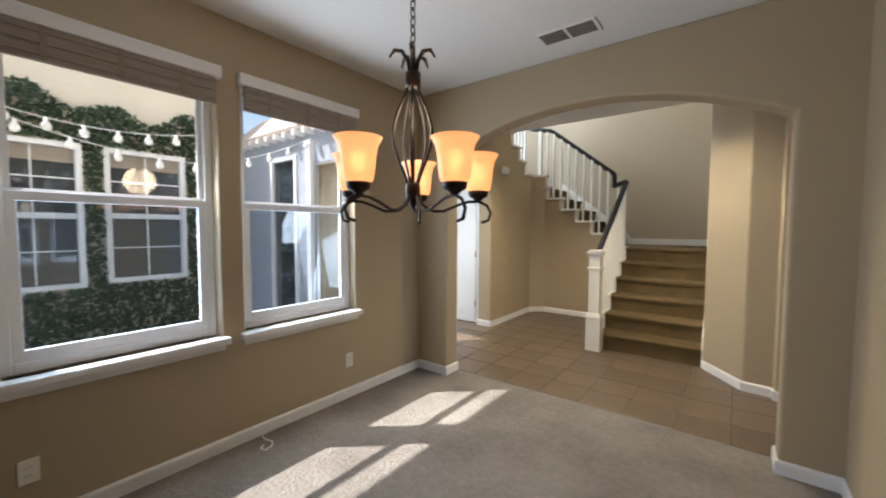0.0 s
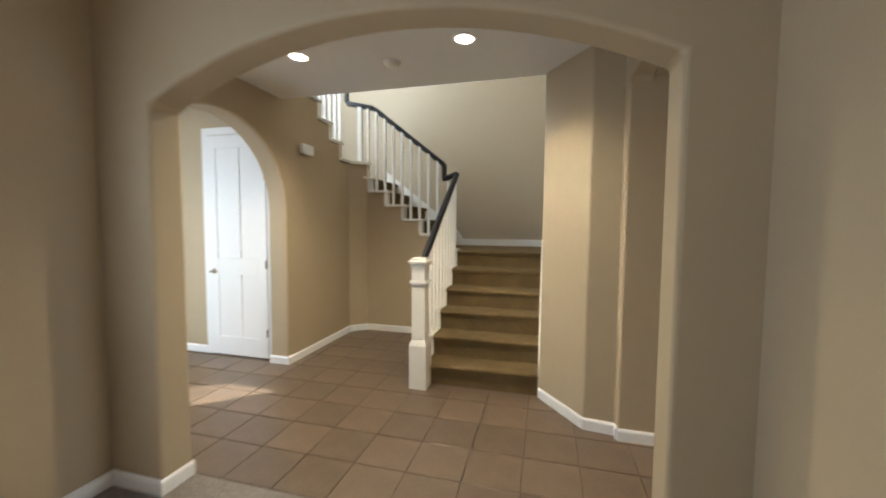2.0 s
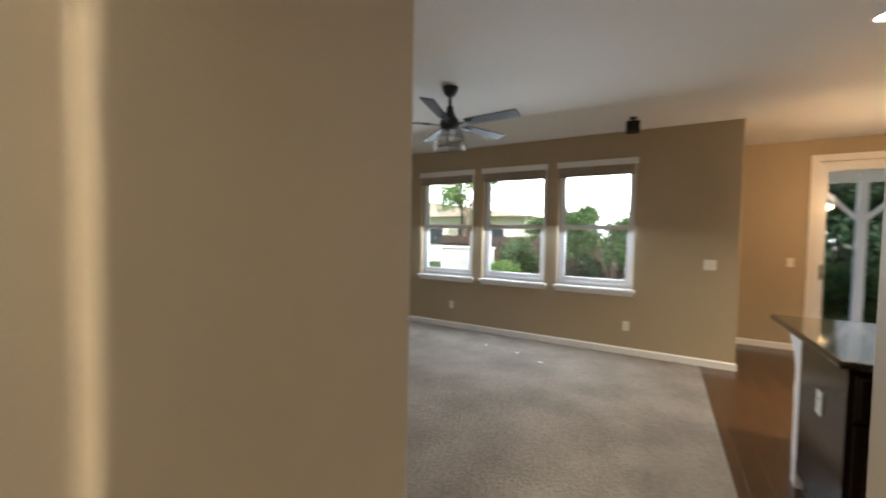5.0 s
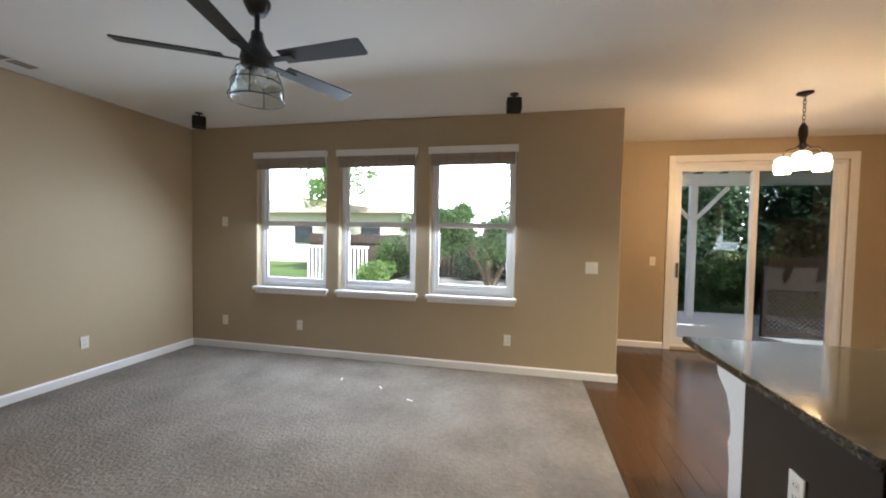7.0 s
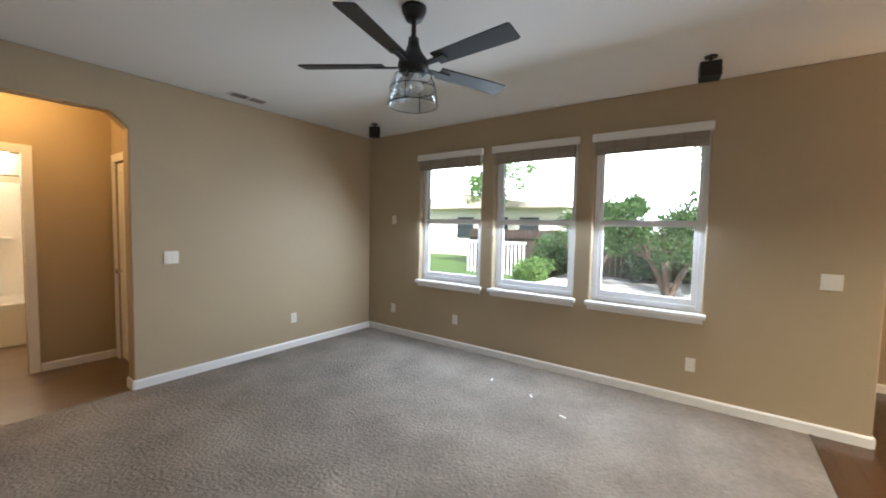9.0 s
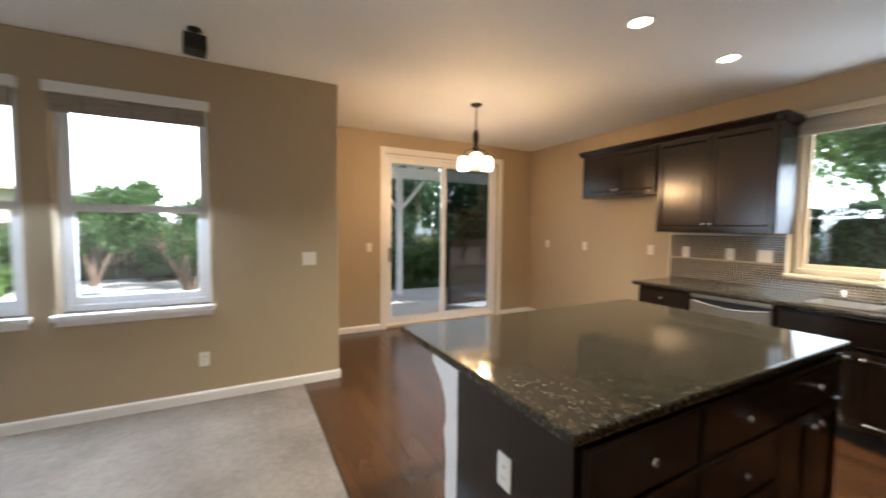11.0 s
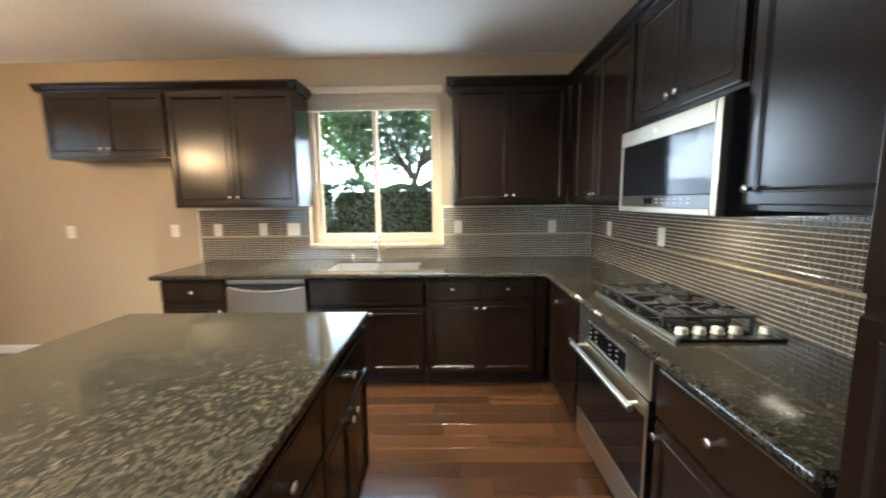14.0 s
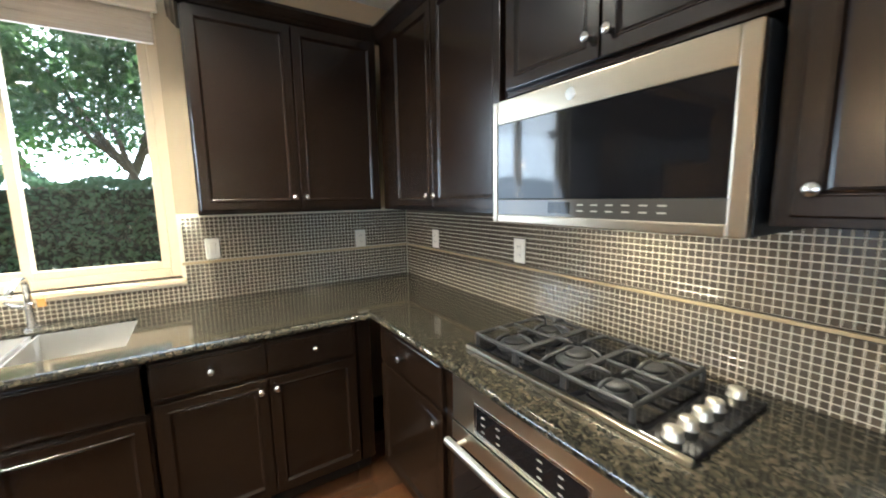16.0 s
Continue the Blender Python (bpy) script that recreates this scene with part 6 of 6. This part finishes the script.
for a in ((12.2, 2.0, -0.16, 0.75, 1.15, 6000, 0.05, LEAF, "rounded green shrub beside the patio", 1), (12.4, 0.6, -0.16, 0.9, 1.5, 6000, 0.055, LEAF, "rounded green shrub beside the patio", 2), (13.0, 3.6, -0.16, 0.9, 1.7, 5000, 0.055, IVY, "dark green shrub behind the patio", 3),
          (14.5, 1.4, -0.16, 2.2, 4.2, 15000, 0.08, IVY, "tall dark shrub behind the patio", 4), (14.2, -1.8, -0.16, 2.2, 4.4, 15000, 0.08, IVY, "tall dark shrub behind the patio", 14), (15.3, 4.0, -0.16, 1.9, 3.8, 12000, 0.08, IVY, "tall dark shrub behind the patio", 15), (15.6, 5.2, -0.16, 1.3, 2.0, 6000, 0.06, LEAF, "green shrub by the fence", 5), (16.2, 7.2, -0.16, 1.0, 1.5, 5000, 0.06, IVY, "dark shrub by the fence", 6), (14.3, 10.4, -0.16, 0.7, 0.7, 3000, 0.05, LIGHTLEAF, "low bright green shrub on the lawn", 7), (16.1, 10.2, -0.16, 1.0, 1.6, 4500, 0.06, LEAF, "green shrub by the fence", 8)):
    shrub(*a)
# clipped hedge outside the kitchen window
hg = thing("hedge", pose(4.2, -1.8, -0.16), "clipped dark green hedge outside the kitchen window", "hedge")
n = 26000
hx, hz = rng.uniform(0.2, 8.4, n), rng.uniform(-0.16, 1.86, n)
hzt = 1.74 + 0.06 * np.sin(hx * 4.0) + 0.05 * np.sin(hx * 9 + 1)
front_y = -1.45 - 0.12 * rng.random(n) - 0.05 * np.sin(hx * 3) * np.sin(hz * 5)
top = rng.random(n) < 0.25
hz = np.where(top, hzt - 0.08 * rng.random(n), np.minimum(hz, hzt))
hy = np.where(top, rng.uniform(-2.3, -1.5, n), front_y)
fo = new("foliage", leaf_mesh("foliage", np.stack([hx - 4.2, hy + 1.8, hz + 0.16], 1), 0.035, HEDGELEAF))
fo.parent = hg
# solid near-black core: the shade between the hedge leaves, painted as colour
part("shade_core", box(bmesh.new(), -4.0, -0.5, 0.0, 4.2, 0.24, 1.78, bevel=0.06), mat("hedge_inner_shade", (0.012, 0.02, 0.010), 0.9, var=0.4), hg)

# loose cable end beside the dining room baseboard
solid("cable_end", tube([(-0.97, 3.20, 0.012), (-0.90, 3.19, 0.010), (-0.84, 3.21, 0.008), (-0.79, 3.18, 0.010), (-0.78, 3.13, 0.008), (-0.82, 3.12, 0.008), (-0.84, 3.15, 0.010)], 0.0045, 6), PLATE, "short white cable end lying on the carpet", "cable")

# ---- carpet flecks of paper seen on the living room floor ----
for x, y, a in ((6.2, 7.35, 20), (5.9, 6.55, 70), (6.1, 6.9, 40)):
    solid("paper_scrap", box(bmesh.new(), -0.03, -0.008, 0.0, 0.03, 0.008, 0.004, bevel=0.001), PLATE, "small white scrap on the carpet", "scrap").matrix_world = pose(x, y, 0.0, 0, 0, a)

# ---- floor tiles ----
PITCH = 0.337
foyer_floor = bpy.data.objects["floor_foyer"]


def low_tile(w, d, h, chamfer=0.004):
    bm = bmesh.new()
    lo = [bm.verts.new(p) for p in ((0, 0, 0), (w, 0, 0), (w, d, 0), (0, d, 0))]
    mid = [bm.verts.new(p) for p in ((0, 0, h - chamfer / 2), (w, 0, h - chamfer / 2), (w, d, h - chamfer / 2), (0, d, h - chamfer / 2))]
    c = chamfer
    hi = [bm.verts.new(p) for p in ((c, c, h), (w - c, c, h), (w - c, d - c, h), (c, d - c, h))]
    for a, b in ((lo, mid), (mid, hi)):
        for i in range(4):
            bm.faces.new((a[i], a[(i + 1) % 4], b[(i + 1) % 4], b[i]))
    bm.faces.new(hi)
    bmesh.ops.recalc_face_normals(bm, faces=bm.faces)
    return bm


TM = mesh_of("tile", low_tile(PITCH - 0.007, PITCH - 0.007, 0.007), TILE)
rt = random.Random(4)
for i in range(-9, 9):
    for j in range(10):
        x, y = -0.10 + PITCH * i, 5.056 + PITCH * j
        if x > 2.4 or (x > 0.2 and y > 6.75) or (x < -1.5 and y > 6.6) or (x > 1.4 and y > 6.2) or y > 8.1:
            continue
        ob = part("tile", TM, TILE, foyer_floor)
        ob.matrix_basis = pose(x, y, -0.006 - 0.0006 * rt.random())

# ---- wood planks ----
kitchen_floor = bpy.data.objects["floor_kitchen"]
planks = {}
y = 1.02
row = 0
while y < 4.97:
    wd = min(0.122, 4.978 - y)
    x = 2.14 - rt.uniform(0, 0.9)
    while x < 8.25:
        ln = rt.choice((0.7, 0.95, 1.2, 1.5))
        a, b = max(x, 2.14), min(x + ln, 8.26)
        if b - a > 0.05:
            key = (round(b - a, 3), round(wd, 3))
            if key not in planks:
                planks[key] = mesh_of("plank", low_tile(b - a - 0.002, wd - 0.002, 0.0068, 0.0012), WOOD)
            ob = part("plank", planks[key], WOOD, kitchen_floor)
            ob.matrix_basis = pose(a, y, -0.006)
        x += ln
    y += 0.122
    row += 1
strip = part("threshold", box(bmesh.new(), 2.66, 4.972, -0.01, 6.806, 4.988, 0.006, bevel=0.003), WOOD, kitchen_floor)

# ---- mosaic backsplash ----
BSGROUT = mat("pale_mosaic_grout", (0.74, 0.68, 0.54), 0.8, var=0.15, scale=12)
MOSAIC = mat("brown_glass_mosaic", (0.105, 0.083, 0.058), 0.12, second=(0.052, 0.043, 0.033), scale=6, rand=0.5, spec=0.6)
LINER = mat("pale_stone_liner", (0.40, 0.31, 0.18), 0.3, var=0.3, scale=20)
LINEREDGE = mat("dark_liner_edge", (0.035, 0.025, 0.016), 0.4, var=0.3, scale=20)
P, T = 0.0222, 0.0187
bs_w = structure("backsplash_west", boxes((2.13, 1.12, CT + 0.001, 2.136, 3.985, 1.41)), BSGROUT, "brown glass mosaic backsplash with pale grout", "backsplash")
bs_s = structure("backsplash_south", boxes((2.136, 1.11, CT + 0.001, 3.535, 1.116, 1.41), (3.535, 1.11, CT + 0.001, 4.77, 1.116, 1.03), (4.77, 1.11, CT + 0.001, 5.84, 1.116, 1.41)), BSGROUT, "brown glass mosaic backsplash with pale grout", "backsplash")
for z0, z1, proud, m_ in ((1.1265, 1.1295, 0.005, LINEREDGE), (1.130, 1.1415, 0.009, LINER), (1.142, 1.1465, 0.005, LINEREDGE)):
    part("liner", box(bmesh.new(), 2.136, 1.12, z0, 2.136 + proud, 3.984, z1, bevel=0.001, seg=1), m_, bs_w)
part("liner", boxes((2.142, 1.116, 1.128, 3.53, 1.123, 1.144), (4.775, 1.116, 1.128, 5.835, 1.123, 1.144)), LINER, bs_s)
rows_z = [1.1255 - P * (k + 1) + (P - T) for k in range(10)] + [1.148 + P * k for k in range(12)]
MT = mesh_of("mosaic_tile", low_tile(T, T, 0.0032, 0.0013), MOSAIC)
joined_v, joined_f = [], []
shape = np.array([v.co[:] for v in MT.vertices])
faces = [list(p.vertices) for p in MT.polygons]


def join_tile(m):
    base = sum(len(v) for v in joined_v)
    a = np.array(m)
    joined_v.append(shape @ a[:3, :3].T + a[:3, 3])
    joined_f.extend([[base + i for i in f] for f in faces])


count = 0
for k in range(128):
    for z in rows_z:
        yy = 1.125 + P * k
        m = Matrix.Translation((2.136, yy, z)) @ Matrix(((0, 0, 1, 0), (1, 0, 0, 0), (0, 1, 0, 0), (0, 0, 0, 1)))
        if yy > 3.40 and count < 300:
            ob = part("mosaic_tile", MT, MOSAIC, bs_w)
            ob.matrix_basis = m
            count += 1
        else:
            join_tile(m)
for k in range(166):
    for z in rows_z:
        xx = 2.142 + P * k
        if 3.535 - T < xx < 4.77 and z > 1.03 - T:
            continue
        if xx + T > 5.84 or z + T > 1.41:
            continue
        join_tile(Matrix.Translation((xx + T, 1.116, z)) @ Matrix(((-1, 0, 0, 0), (0, 0, 1, 0), (0, 1, 0, 0), (0, 0, 0, 1))))
me = bpy.data.meshes.new("mosaic_field")
me.from_pydata(np.concatenate(joined_v).tolist(), [], joined_f)
MF = MOSAIC.copy()
MF.name = "brown_glass_mosaic_field"
nn, ll = MF.node_tree.nodes, MF.node_tree.links
geo = nn.new("ShaderNodeNewGeometry")
info = [q for q in nn if q.bl_idname == "ShaderNodeObjectInfo"][0]
for lk in list(info.outputs["Random"].links):
    ll.new(geo.outputs["Random Per Island"], lk.to_socket)
me.materials.append(MF)
mf = new("mosaic_field", me)
mf.parent = bs_s
tagged(mf, kind="stuff")
